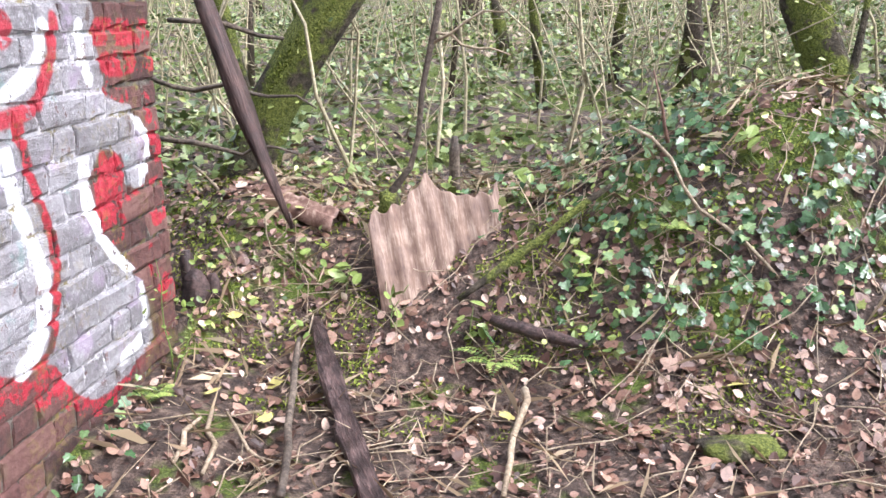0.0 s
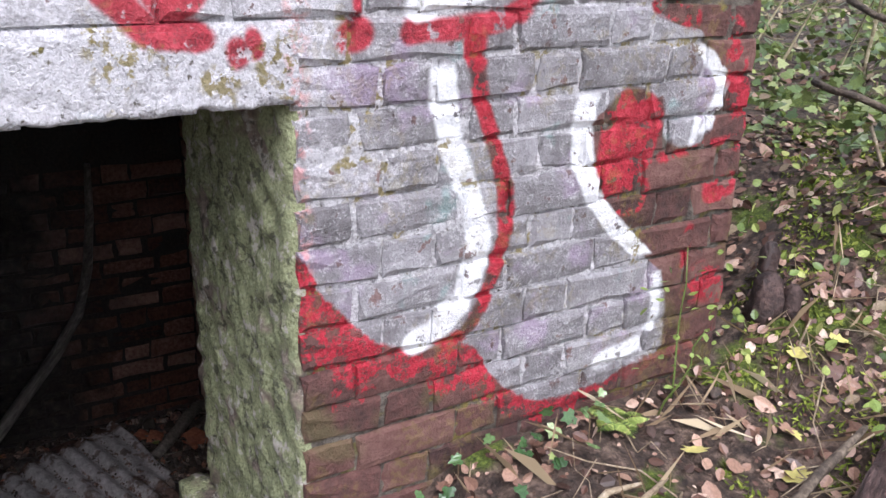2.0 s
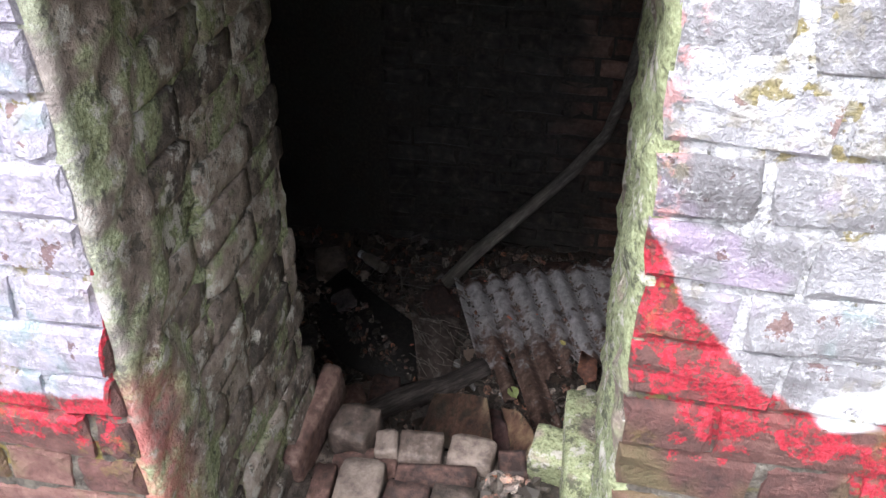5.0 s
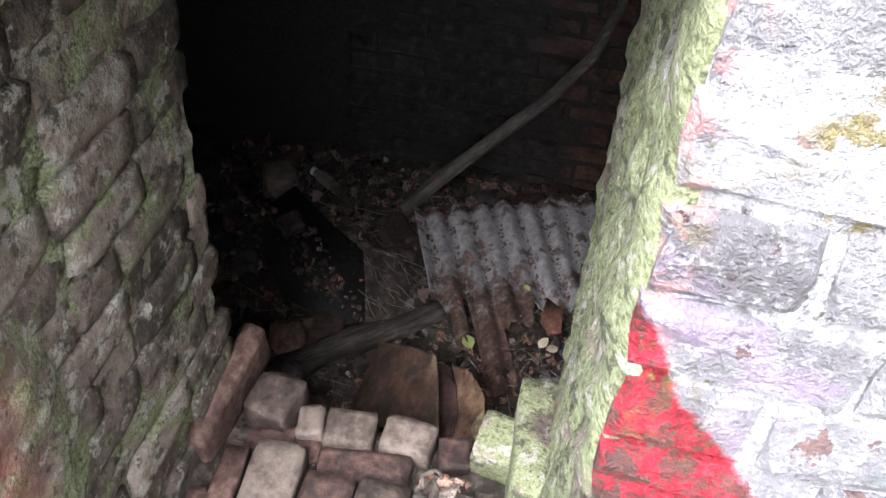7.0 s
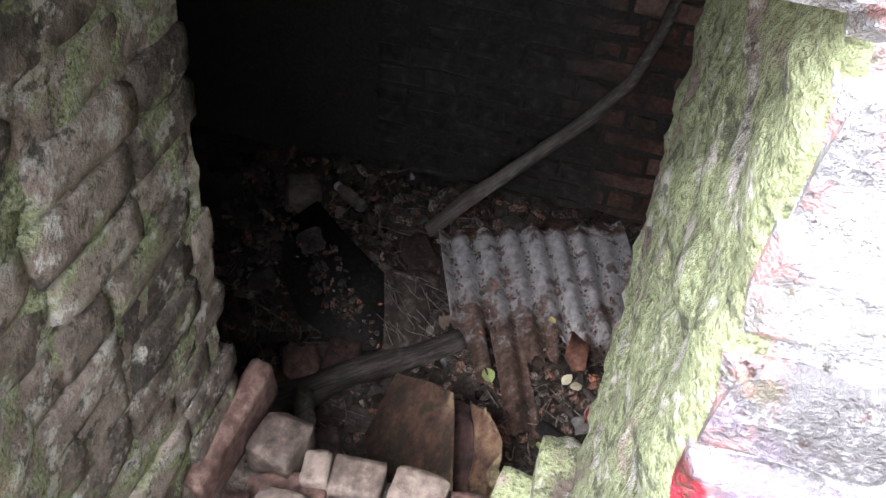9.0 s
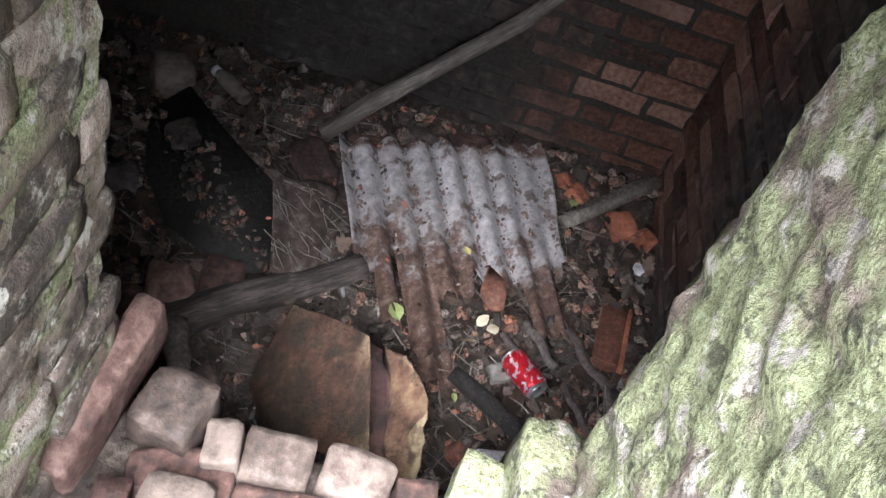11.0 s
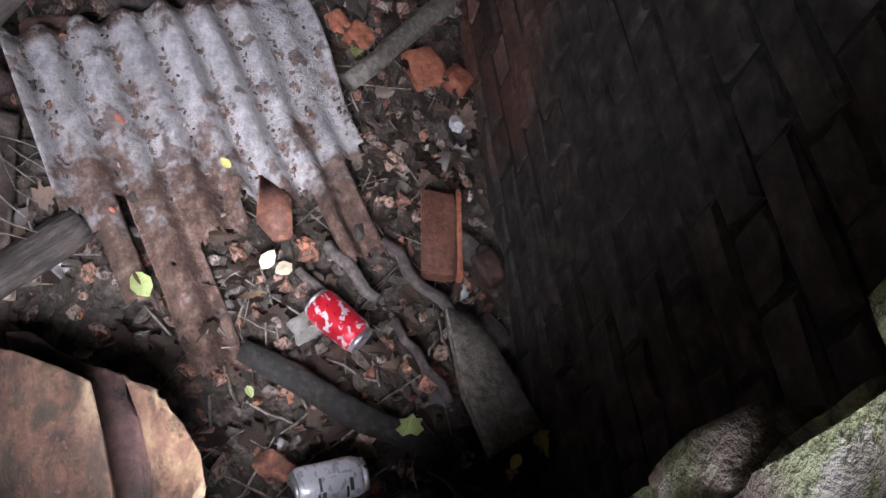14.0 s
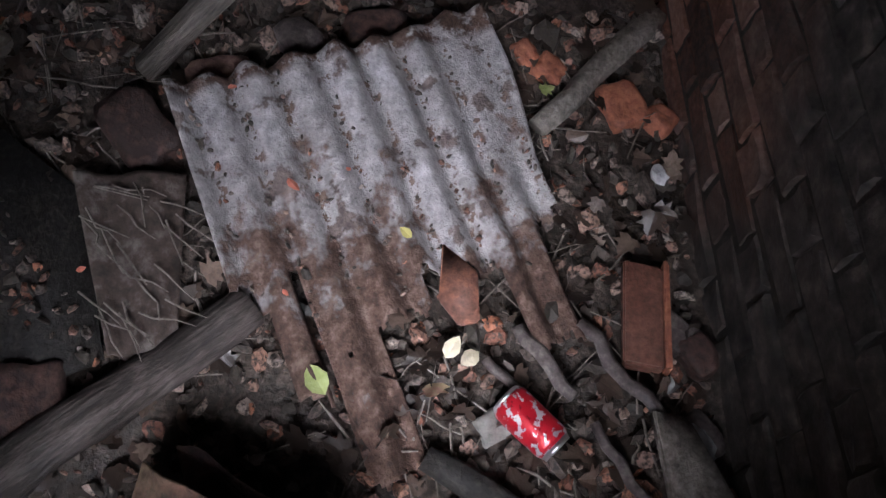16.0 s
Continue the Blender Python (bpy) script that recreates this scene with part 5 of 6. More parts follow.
# half-buried stones and bricks on the slope
for i, (x, y, s, m, label) in enumerate([(0.43, 2.26, (0.22, 0.11, 0.07), moss_bark, "mossy brick half buried in litter"), (-1.20, 2.60, (0.03, 0.04, 0.025), pink_brick, "pale chip of mortar by the wall")]):
    bm = moved(rock(s, i + 5, 3, 0.35, 0.1), Matrix.Translation((x, y, ground_height(x, y) + s[2] * 0.2)) @ pose(0, 0, 0, 0, 0, 25 * i))
    tagged(part("stump" if "stump" in label else "brick" if "brick" in label else "stone", bm, m), label, "stump" if "stump" in label else "brick" if "brick" in label else "stone")


# ---- threshold bricks ----
def loose_brick(name, at, size, turn, material, seed, label="", parent=None, square=0.945, rough=0.05):
    bm = moved(rock(size, seed, 3, rough, square), Matrix.Translation(at) @ pose(0, 0, 0, *turn))
    ob = part(name, bm, material, parent, label if parent else "")
    return ob if parent else tagged(ob, label, "brick")


for i, (x, y, z, s, turn, m) in enumerate([
    (-1.675, 1.145, -0.335, (0.20, 0.094, 0.075), (0, 3, 3), pink_brick), (-1.675, 1.245, -0.340, (0.19, 0.092, 0.075), (2, 4, -2), old_brick), (-1.68, 1.345, -0.335, (0.19, 0.096, 0.075), (-3, 2, 2), pink_brick),
    (-1.66, 1.068, -0.345, (0.18, 0.045, 0.08), (0, 2, 4), old_brick), (-1.60, 1.035, -0.35, (0.12, 0.04, 0.07), (0, 0, 8), old_brick),
    (-1.815, 1.29, -0.365, (0.07, 0.17, 0.07), (0, 4, 6), old_brick), (-1.80, 1.13, -0.37, (0.07, 0.14, 0.07), (0, 3, 15), old_brick),
    (-1.885, 1.245, -0.345, (0.075, 0.095, 0.075), (0, 8, 5), pink_brick), (-1.895, 1.355, -0.350, (0.075, 0.098, 0.075), (0, 6, -4), pink_brick), (-1.885, 1.172, -0.35, (0.07, 0.05, 0.07), (10, 0, 10), pink_brick),
    (-1.89, 1.445, -0.365, (0.07, 0.06, 0.06), (0, 0, 12), old_brick), (-1.87, 1.525, -0.325, (0.10, 0.085, 0.09), (0, 5, -8), jamb_moss), (-1.80, 1.59, -0.27, (0.26, 0.08, 0.20), (0, 0, 3), jamb_moss),
    (-1.868, 1.092, -0.325, (0.098, 0.09, 0.085), (0, 6, -12), pink_brick), (-1.86, 1.0, -0.31, (0.27, 0.045, 0.10), (0, 10, -6), old_brick),
    (-1.47, 1.12, -0.33, (0.15, 0.22, 0.09), (0, 5, 8), jamb_moss), (-1.62, 1.53, -0.35, (0.14, 0.10, 0.08), (0, 0, 20), jamb_moss), (-1.45, 1.42, -0.34, (0.13, 0.2, 0.08), (0, 8, -5), jamb_brick),
]):
    loose_brick("brick", (x - (0.004 if 1.15 < y < 1.48 else 0.042), y, z - 0.062), s, turn, m, 30 + i, parent=threshold)


def grit_material():
    n = Nodes("mixed_grit")
    col = n.ramp(n.island(), [(0.0, (0.03, 0.025, 0.02)), (0.35, (0.09, 0.07, 0.055)), (0.6, (0.18, 0.14, 0.12)), (0.72, (0.26, 0.10, 0.06)), (0.86, (0.40, 0.34, 0.29)), (1.0, (0.45, 0.17, 0.09))])
    f = n.noise(120, 4)
    return n.done(n.mix(n.band(f, 0.4, 0.65), col, (0.04, 0.032, 0.026)), 0.7, f, 0.003, 0.8)


grit = grit_material()


def rubble(name, n, where, height, sizes, label, seed):
    """Small stones and brick chips, uncountable, in one mesh."""
    rng = random.Random(seed)
    base = bmesh.new()
    bmesh.ops.create_icosphere(base, subdivisions=1, radius=0.5)
    bv, bf = [v.co.copy() for v in base.verts], [[v.index for v in f.verts] for f in base.faces]
    base.free()
    vs, fs = [], []
    for i in range(n):
        x, y = where(rng)
        s = rng.uniform(*sizes) * (1.7 if rng.random() < 0.06 else 1)
        r = Euler((rng.uniform(0, 6), rng.uniform(0, 6), rng.uniform(0, 6))).to_matrix()
        o = len(vs)
        c = Vector((x, y, height(x, y) + s * 0.15))
        for v in bv:
            m = max(abs(v.x), abs(v.y), abs(v.z))
            k = v.lerp(v / m * 0.5, 0.5)
            k = Vector((k.x * 1.3, k.y, k.z * 0.55)) * (1 + 0.45 * noise.noise(v * 3 + Vector((i * 1.3, 0, 0))))
            vs.append(c + r @ (k * s))
        fs += [[o + q for q in f] for f in bf]
    return tagged(soup(name, vs, fs, grit, False), label, "rubble", kind="stuff")


rubble("rubble", 3600, lambda r: (r.uniform(-3.5, -2.0), r.uniform(0.35, 2.02)), floor_height, (0.008, 0.034), "small stones, brick chips and grit on the chamber floor", 3)
rubble("threshold_rubble", 260, lambda r: (r.uniform(-1.75, -1.32), r.uniform(1.0, 1.6)), sill_height, (0.008, 0.03), "crumbled mortar and chips on the threshold", 4)
rubble("threshold_chips", 60, lambda r: (r.uniform(-1.78, -1.62), r.uniform(1.41, 1.52)), lambda x, y: -0.33, (0.015, 0.04), "pale crumbled mortar beside the threshold bricks", 5)
rubble("board_grit", 150, lambda r: (lambda a, b: (-3.1 + 0.38 * a + 0.05 * b, 0.66 + 0.30 * a + 0.12 * b))(r.random(), r.uniform(-1, 1)), lambda x, y: -0.925, (0.005, 0.02), "grit and chips scattered on the black board", 6)
rubble("sheet_grit", 260, lambda r: (lambda a, b: (-3.173 + 0.933 * a - 0.361 * b, 1.082 + 0.361 * a + 0.933 * b))(r.uniform(0.02, 0.5), (r.randrange(8) + 0.5) * 0.0765 + r.gauss(0, 0.008)), lambda x, y: -0.872 - 0.108 * (0.933 * (x + 3.173) + 0.361 * (y - 1.082)), (0.004, 0.011), "pale grit caught in the furrows of the sheet", 7)
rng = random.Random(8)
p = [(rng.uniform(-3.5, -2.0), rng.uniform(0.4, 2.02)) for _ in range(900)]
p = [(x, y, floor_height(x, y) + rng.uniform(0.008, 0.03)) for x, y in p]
leaf_cloud("chamber_litter", p, [(0, 0, 1)] * len(p), [rng.uniform(0.02, 0.05) for _ in p], MAPLE, chamber_leaf, "dark brown leaves on the chamber floor", "leaf litter", seed=71, tilt=0.5)
sticks = []
for i in range(420):
    x, y, a, l = rng.uniform(-3.4, -2.1), rng.uniform(0.5, 1.95), rng.uniform(0, 6.28), rng.uniform(0.04, 0.16)
    e = (min(-2.0, max(-3.5, x + math.cos(a) * l)), min(2.0, y + math.sin(a) * l))
    r = rng.uniform(0.001, 0.003)
    sticks.append((bend((x, y, floor_height(x, y) + 0.018), (*e, floor_height(*e) + 0.02), 4, 0.02, i * 1.1), [r, r, r, r * 0.6]))
for i in range(26):
    x, y, a = rng.uniform(-3.0, -2.75), rng.uniform(0.98, 1.13), rng.uniform(0.2, 1.4)
    sticks.append((bend((x, y, -0.908), (x + 0.09 * math.cos(a), y + 0.09 * math.sin(a), -0.905), 4, 0.02, i * 1.9), [0.0018, 0.0018, 0.0015, 0.001]))
stick_soup("chamber_twigs", sticks, grey_wood, "thin broken twigs on the chamber floor", "twigs")

# dark board and scrap sheet
tagged(part("black_board", slab([(-3.12, 0.58), (-3.27, 0.64), (-3.12, 0.80), (-2.99, 0.97), (-2.70, 1.05), (-2.66, 0.98), (-2.74, 0.78), (-2.9, 0.66)], -0.928, -0.946, 0.004, 3.0), black_board), "black wet board lying flat on the rubble", "board")


scrap_iron = plain("grey_brown_scrap_iron", (0.03, 0.022, 0.018), (0.09, 0.066, 0.055), (0.25, 0.22, 0.20), 40, 8, rough=(0.5, 0.9), depth=0.004)


def scrap_sheet():
    a, u, v = Vector((-3.015, 0.955, 0)), Vector((-0.015, 0.178, 0)), Vector((0.315, 0.10, 0))
    bm = bmesh.new()
    g = {}
    for i in range(27):
        for j in range(33):
            s, t = i / 26, j / 32
            p = a + u * s * (1 - 0.45 * t) + v * (t + 0.05 * noise.noise(Vector((s * 6, 2, 0))) * (j == 32))
            g[i, j] = bm.verts.new((p.x, p.y, -0.918 - 0.012 * t + 0.007 * math.cos(s * 9.5) + 0.005 * fbm(s * 4, t * 4, 3, 2)))
    for i in range(26):
        for j in range(32):
            if fbm(i * 0.16, j * 0.16, 4.2, 2) < 0.75:
                bm.faces.new((g[i, j], g[i + 1, j], g[i + 1, j + 1], g[i, j + 1]))
    ob = part("scrap_sheet", bm, scrap_iron)
    ob.modifiers.new("thick", "SOLIDIFY").thickness = 0.003
    return tagged(ob, "flattened brown piece of rusted corrugated sheet", "metal sheet")


scrap_sheet()
terracotta = plain("terracotta", (0.14, 0.05, 0.03), (0.34, 0.12, 0.07), (0.55, 0.22, 0.12), 70, 12)
tile_skin = plain("weathered_terracotta", (0.07, 0.032, 0.024), (0.19, 0.085, 0.058), (0.42, 0.17, 0.10), 60, 12)
dark_tile = plain("dark_wet_tile", (0.05, 0.022, 0.016), (0.13, 0.055, 0.038), (0.24, 0.11, 0.075), 70, 12, rough=(0.3, 0.7))
dark_stone = plain("dark_wet_stone", (0.03, 0.026, 0.024), (0.10, 0.08, 0.075), (0.22, 0.19, 0.17), 70, 12, rough=(0.35, 0.8))
tagged(part("broken_tile", moved(slab([(-0.085, -0.026), (-0.03, 0.034), (0.055, 0.038), (0.062, 0.005), (0.02, -0.028)], 0.009, -0.007, 0.003, 5.0), Matrix.Translation((-2.835, 1.585, -0.918)) @ pose(0, 0, 0, 14, 4, -2)), tile_skin), "broken piece of orange terracotta tile on the sheet", "tile")


def frogged_brick():
    t = thing("half_round_tile", (-2.81, 1.905, -0.96), "dark terracotta tile with an orange edge, in the rubble", "tile")
    m = Matrix.Translation((-2.81, 1.905, -0.925)) @ pose(0, 0, 0, 10, 4, -6)
    part("body", moved(slab([(-0.095, -0.038), (-0.085, 0.030), (0.10, 0.030), (0.09, -0.036)], 0.016, -0.02, 0.004, 7.0), m), dark_tile, t, smooth=False)
    part("lip", moved(slab([(-0.10, 0.0305), (-0.092, 0.040), (0.10, 0.042), (0.10, 0.0305)], 0.019, -0.02, 0.003, 8.0), m), terracotta, t, "orange broken edge", smooth=False)
    return t


frogged_brick()
for i, (x, y, s, turn, m, label) in enumerate([
    (-3.13, 1.04, (0.16, 0.10, 0.07), (8, 10, 40), old_brick, "broken purple-red brick beside the sheet"), (-3.40, 1.45, (0.08, 0.13, 0.06), (5, 0, 10), old_brick, "broken dark red brick against the back wall"),
    (-3.26, 1.165, (0.07, 0.11, 0.05), (0, 8, 12), old_brick, "broken red brick under the branch"), (-3.37, 1.74, (0.05, 0.04, 0.035), (20, 0, 30), terracotta, "orange brick chip on the rubble"),
    (-3.34, 1.785, (0.06, 0.05, 0.04), (0, 20, 60), terracotta, "orange brick chip on the rubble"), (-3.27, 1.93, (0.10, 0.08, 0.05), (10, 0, 20), terracotta, "broken orange tile by the short log"), (-3.24, 2.0, (0.06, 0.05, 0.05), (0, 0, 50), terracotta, "orange brick chip in the corner"),
    (-2.56, 0.86, (0.12, 0.10, 0.08), (4, 6, 20), old_brick, "dark red brick under the log"), (-2.63, 0.955, (0.11, 0.10, 0.07), (0, 5, 10), old_brick, "dark red brick under the log"), (-2.48, 0.80, (0.10, 0.09, 0.07), (0, 8, 70), old_brick, "dark red brick under the log"),
    (-3.30, 0.575, (0.13, 0.11, 0.10), (0, 10, 25), pink_brick, "pale broken brick beyond the black board"), (-2.78, 1.975, (0.09, 0.06, 0.04), (0, 0, 60), dark_stone, "flat grey stone by the side wall"), (-2.61, 1.985, (0.08, 0.06, 0.04), (0, 0, 30), dark_stone, "grey stone by the side wall"),
    (-2.745, 2.0, (0.07, 0.05, 0.04), (0, 0, 30), old_brick, "red brick chip by the side wall"), (-2.33, 1.02, (0.10, 0.07, 0.06), (0, 12, 30), pink_brick, "pale stone between the log and the block"), (-2.365, 1.585, (0.06, 0.035, 0.05), (0, 24, 60), tile_skin, "orange brick chip beside the sandstone block"),
    (-2.62, 1.645, (0.05, 0.06, 0.03), (0, 0, 30), concrete, "grey flake of mortar beside the can"), (-3.36, 1.30, (0.08, 0.07, 0.05), (0, 0, 40), dark_stone, "dark stone against the back wall"), (-3.40, 1.58, (0.06, 0.05, 0.05), (0, 20, 40), concrete, "pale stone against the back wall"),
    (-3.05, 0.70, (0.09, 0.08, 0.05), (0, 0, 40), dark_stone, "stone on the black board"), (-2.85, 0.62, (0.08, 0.08, 0.06), (0, 0, 20), dark_stone, "stone beside the black board"),
]):
    z = floor_height(x, y) + s[2] * (0.28 if "board" not in label or "beside" in label or "beyond" in label else 0.75)
    ob = loose_brick("stone" if "stone" in label or "flake" in label else "broken_tile" if "tile" in label else "brick_chip" if "chip" in label else "brick", (x, y, z), s, turn, m, 60 + i, label, square=0.75, rough=0.2)
    ob["category"] = "stone" if "stone" in label or "flake" in label else "tile" if "tile" in label else "brick"

# sticks and planks at the near end
pole("black_pole", "black wet pole lying beside the block", "pole", bend((-2.56, 1.53, -0.935), (-2.36, 1.86, -0.93), 9, 0.02, 2.0), [0.022, 0.024, 0.026, 0.026, 0.026, 0.026, 0.026, 0.024, 0.022], black_board, 9, 0.8, 3.0)
bm = slab([(-2.635, 1.885), (-2.625, 1.945), (-2.52, 1.985), (-2.40, 2.030), (-2.385, 1.99), (-2.345, 1.925), (-2.47, 1.895)], -0.893, -0.912, 0.004, 4.0)
bmesh.ops.triangulate(bm, faces=bm.faces[:])
bmesh.ops.subdivide_edges(bm, edges=bm.edges[:], cuts=2, use_grid_fill=True)
for v in bm.verts:
    v.co.z += 0.05 * (v.co.x + 2.5) + 0.006 * fbm(v.co.x * 9, v.co.y * 9, 2.0, 2)
tagged(part("plank", bm, grey_wood), "short broad grey weathered plank near the side wall", "plank")
for i, (a, b, r) in enumerate([((-2.78, 1.685, -0.93), (-2.66, 1.77, -0.925), 0.012), ((-2.79, 1.79, -0.93), (-2.63, 1.91, -0.925), 0.012), ((-2.62, 1.80, -0.93), (-2.46, 1.88, -0.925), 0.010), ((-2.72, 1.63, -0.93), (-2.66, 1.69, -0.925), 0.009)]):
    pole("stick", "short dark stick in the rubble beside the can", "stick", bend(a, b, 6, 0.02, 30 + i), [r, r, r * 1.1, r, r, r * 0.8], dark_stone, 7, 0.9, i)
pole("branch_stub", "forked grey branch stub beside the log", "branch", bend((-2.44, 0.91, -0.90), (-2.28, 0.985, -0.87), 6, 0.02, 40.0), [0.028, 0.027, 0.026, 0.025, 0.022, 0.018], grey_wood)


# ---- drink can ----
def can_paint(name, ground_tone, print_tone):
    n = Nodes(name)
    f, w = n.noise(75, 3, 0.5), n.noise(160, 3)
    col = n.mix(n.band(f, 0.55, 0.59), ground_tone, print_tone)
    col = n.mix(n.band(w, 0.62, 0.68), col, tuple(0.45 * v for v in ground_tone))
    return n.done(col, 0.3, w, 0.001, 0.3, metal=0.3)


aluminium = plain("dull_aluminium", (0.35, 0.35, 0.36), (0.55, 0.55, 0.56), (0.75, 0.75, 0.76), 90, 20, rough=(0.25, 0.45), depth=0.0008, metal=0.9)


def drink_can(a, b, paint, label, crush=0.10):
    a, b = Vector(a), Vector(b)
    d = (b - a).normalized()
    m = Matrix.Translation((a + b) / 2) @ d.to_track_quat("Z", "Y").to_matrix().to_4x4()
    t = thing("drink_can", (a + b) / 2 - Vector((0, 0, 0.03)), label, "can")

    def lathe(profile):
        bm = bmesh.new()
        rings = []
        for r, h in profile:
            ring = []
            for k in range(24):
                an = 2 * math.pi * k / 24
                dent = 1 - crush * max(0, noise.noise(Vector((math.cos(an) * 1.3, math.sin(an) * 1.3, h * 18))))
                ring.append(bm.verts.new((math.cos(an) * r * dent, math.sin(an) * r * dent, h)))
            rings.append(ring)
        for p, q in zip(rings, rings[1:]):
            for k in range(24):
                bm.faces.new((p[k], p[(k + 1) % 24], q[(k + 1) % 24], q[k]))
        bm.faces.new(rings[0][::-1])
        bm.faces.new(rings[-1])
        return moved(bm, m)

    part("body", lathe([(0.0285, -0.050), (0.0325, -0.043), (0.033, -0.03), (0.033, -0.015), (0.033, 0.0), (0.033, 0.015), (0.033, 0.03), (0.0325, 0.042), (0.029, 0.050)]), paint, t)
    end = part("end", lathe([(0.0288, 0.0498), (0.0265, 0.056), (0.0268, 0.0585), (0.0245, 0.0585), (0.0235, 0.054), (0.01, 0.0535)]), aluminium, t, "dull silver can end")
    part("pull_tab", moved(slab([(-0.012, -0.006), (-0.012, 0.006), (0.006, 0.007), (0.011, 0.0), (0.006, -0.007)], 0.0562, 0.0546, 0.0005, 2.0), m), aluminium, end)
    part("base", lathe([(0.012, -0.052), (0.023, -0.0565), (0.0255, -0.0555), (0.0288, -0.0498)]), aluminium, t, "dull silver can base")
    return t


drink_can((-2.655, 1.658, -0.927), (-2.578, 1.732, -0.927), can_paint("red_can_print", (0.50, 0.012, 0.025), (0.62, 0.58, 0.60)), "dented red and white drink can lying in the rubble")
white_can = drink_can((-2.293, 1.60, -0.868), (-2.315, 1.705, -0.868), can_paint("white_can_print", (0.70, 0.69, 0.72), (0.42, 0.42, 0.44)), "crushed white drink can with black lettering bars, in the litter", 0.22)
ink = plain("black_can_ink", (0.015, 0.015, 0.015), (0.03, 0.03, 0.03), (0.06, 0.06, 0.06), 60, 20)
for k, (a, h, w) in enumerate([(0.25, -0.022, 0.004), (0.3, -0.014, 0.006), (0.95, -0.018, 0.004), (0.35, 0.022, 0.004), (0.7, 0.029, 0.006)]):
    d = (Vector((-2.315, 1.705, 0)) - Vector((-2.293, 1.60, 0))).normalized()
    side = Vector((d.y, -d.x, 0))
    c = Vector((-2.304, 1.6525, -0.868)) + d * h
    bm = bmesh.new()
    rows = []
    for i in range(5):
        an = a + 0.15 * i
        o = (side * math.cos(an) + Vector((0, 0, 1)) * math.sin(an)) * 0.0338
        rows.append((bm.verts.new(c + o - d * w / 2), bm.verts.new(c + o + d * w / 2)))
    for p, q in zip(rows, rows[1:]):
        bm.faces.new((p[0], q[0], q[1], p[1]))
    part("lettering", bm, ink, white_can, "black printed bar")

# fallen leaves, chips of paint and litter inside
pale_leaf = plain("cream_leaf", (0.50, 0.42, 0.28), (0.66, 0.58, 0.42), (0.78, 0.70, 0.52), 60, 15)
pink_leaf = plain("pink_yellow_leaf", (0.62, 0.25, 0.24), (0.70, 0.52, 0.34), (0.72, 0.68, 0.35), 30, 18)
lime_leaf = plain("lime_leaf", (0.22, 0.27, 0.08), (0.33, 0.38, 0.14), (0.42, 0.46, 0.22), 60, 20)
flake = plain("orange_paint_flake", (0.60, 0.16, 0.10), (0.72, 0.24, 0.16), (0.80, 0.34, 0.24), 60, 20)
plastic = plain("milky_plastic", (0.45, 0.45, 0.46), (0.60, 0.60, 0.62), (0.78, 0.78, 0.80), 60, 20, rough=(0.15, 0.3))
clear_plastic = plain("grey_clear_wrap", (0.04, 0.04, 0.04), (0.11, 0.11, 0.115), (0.26, 0.26, 0.27), 40, 20, rough=(0.06, 0.2))
red_plastic = plain("red_plastic", (0.40, 0.02, 0.03), (0.55, 0.03, 0.05), (0.65, 0.06, 0.08), 60, 20, rough=(0.25, 0.4))
for i, (x, y, z, s, o, m, label) in enumerate([
    (-2.735, 1.575, -0.925, 0.042, OVAL, pale_leaf, "cream folded leaf beside the can"), (-2.72, 1.605, -0.925, 0.042, OVAL, pale_leaf, "cream folded leaf beside the can"), (-2.665, 1.545, -0.93, 0.046, MAPLE, pink_leaf, "pink and yellow fallen leaf"),
    (-2.665, 1.365, -0.905, 0.055, OVAL, lime_leaf, "lime-green ivy leaf on the torn sheet"), (-2.925, 1.50, -0.895, 0.026, OVAL, yellow_leaf, "small yellow leaf on the corrugated sheet"), (-3.28, 1.775, -0.925, 0.03, MAPLE, lime_leaf, "small green sprig in the rubble"),
    (-2.982, 1.311, -0.858, 0.030, OVAL, flake, "orange paint flake on the corrugated sheet"), (-2.80, 1.31, -0.885, 0.014, OVAL, flake, "small orange flake on the corrugated sheet"), (-3.02, 1.40, -0.86, 0.012, OVAL, flake, "small orange flake on the corrugated sheet"), (-2.83, 1.0, -0.90, 0.016, OVAL, flake, "small orange flake on the black board"), (-3.16, 1.20, -0.845, 0.018, OVAL, flake, "small orange flake on the corrugated sheet"),
    (-2.41, 1.80, -0.895, 0.040, IVY, lime_leaf, "green ivy leaf on the rubble"), (-2.365, 2.02, -0.885, 0.045, MAPLE, yellow_leaf, "yellow-green leaf at the plank's end"), (-2.34, 1.97, -0.89, 0.030, OVAL, yellow_leaf, "small yellow leaf beside the plank"), (-2.47, 1.54, -0.90, 0.022, OVAL, lime_leaf, "small lime-green leaf beside the block"),
]):
    ob = fallen_leaf(x, y, z, s, o, m, label, 90 + i, "bits on the chamber floor")
    ob.name = "paint_flake" if "flake" in label else "fallen_leaf"
    ob["category"] = "paint flake" if "flake" in label else "leaf"
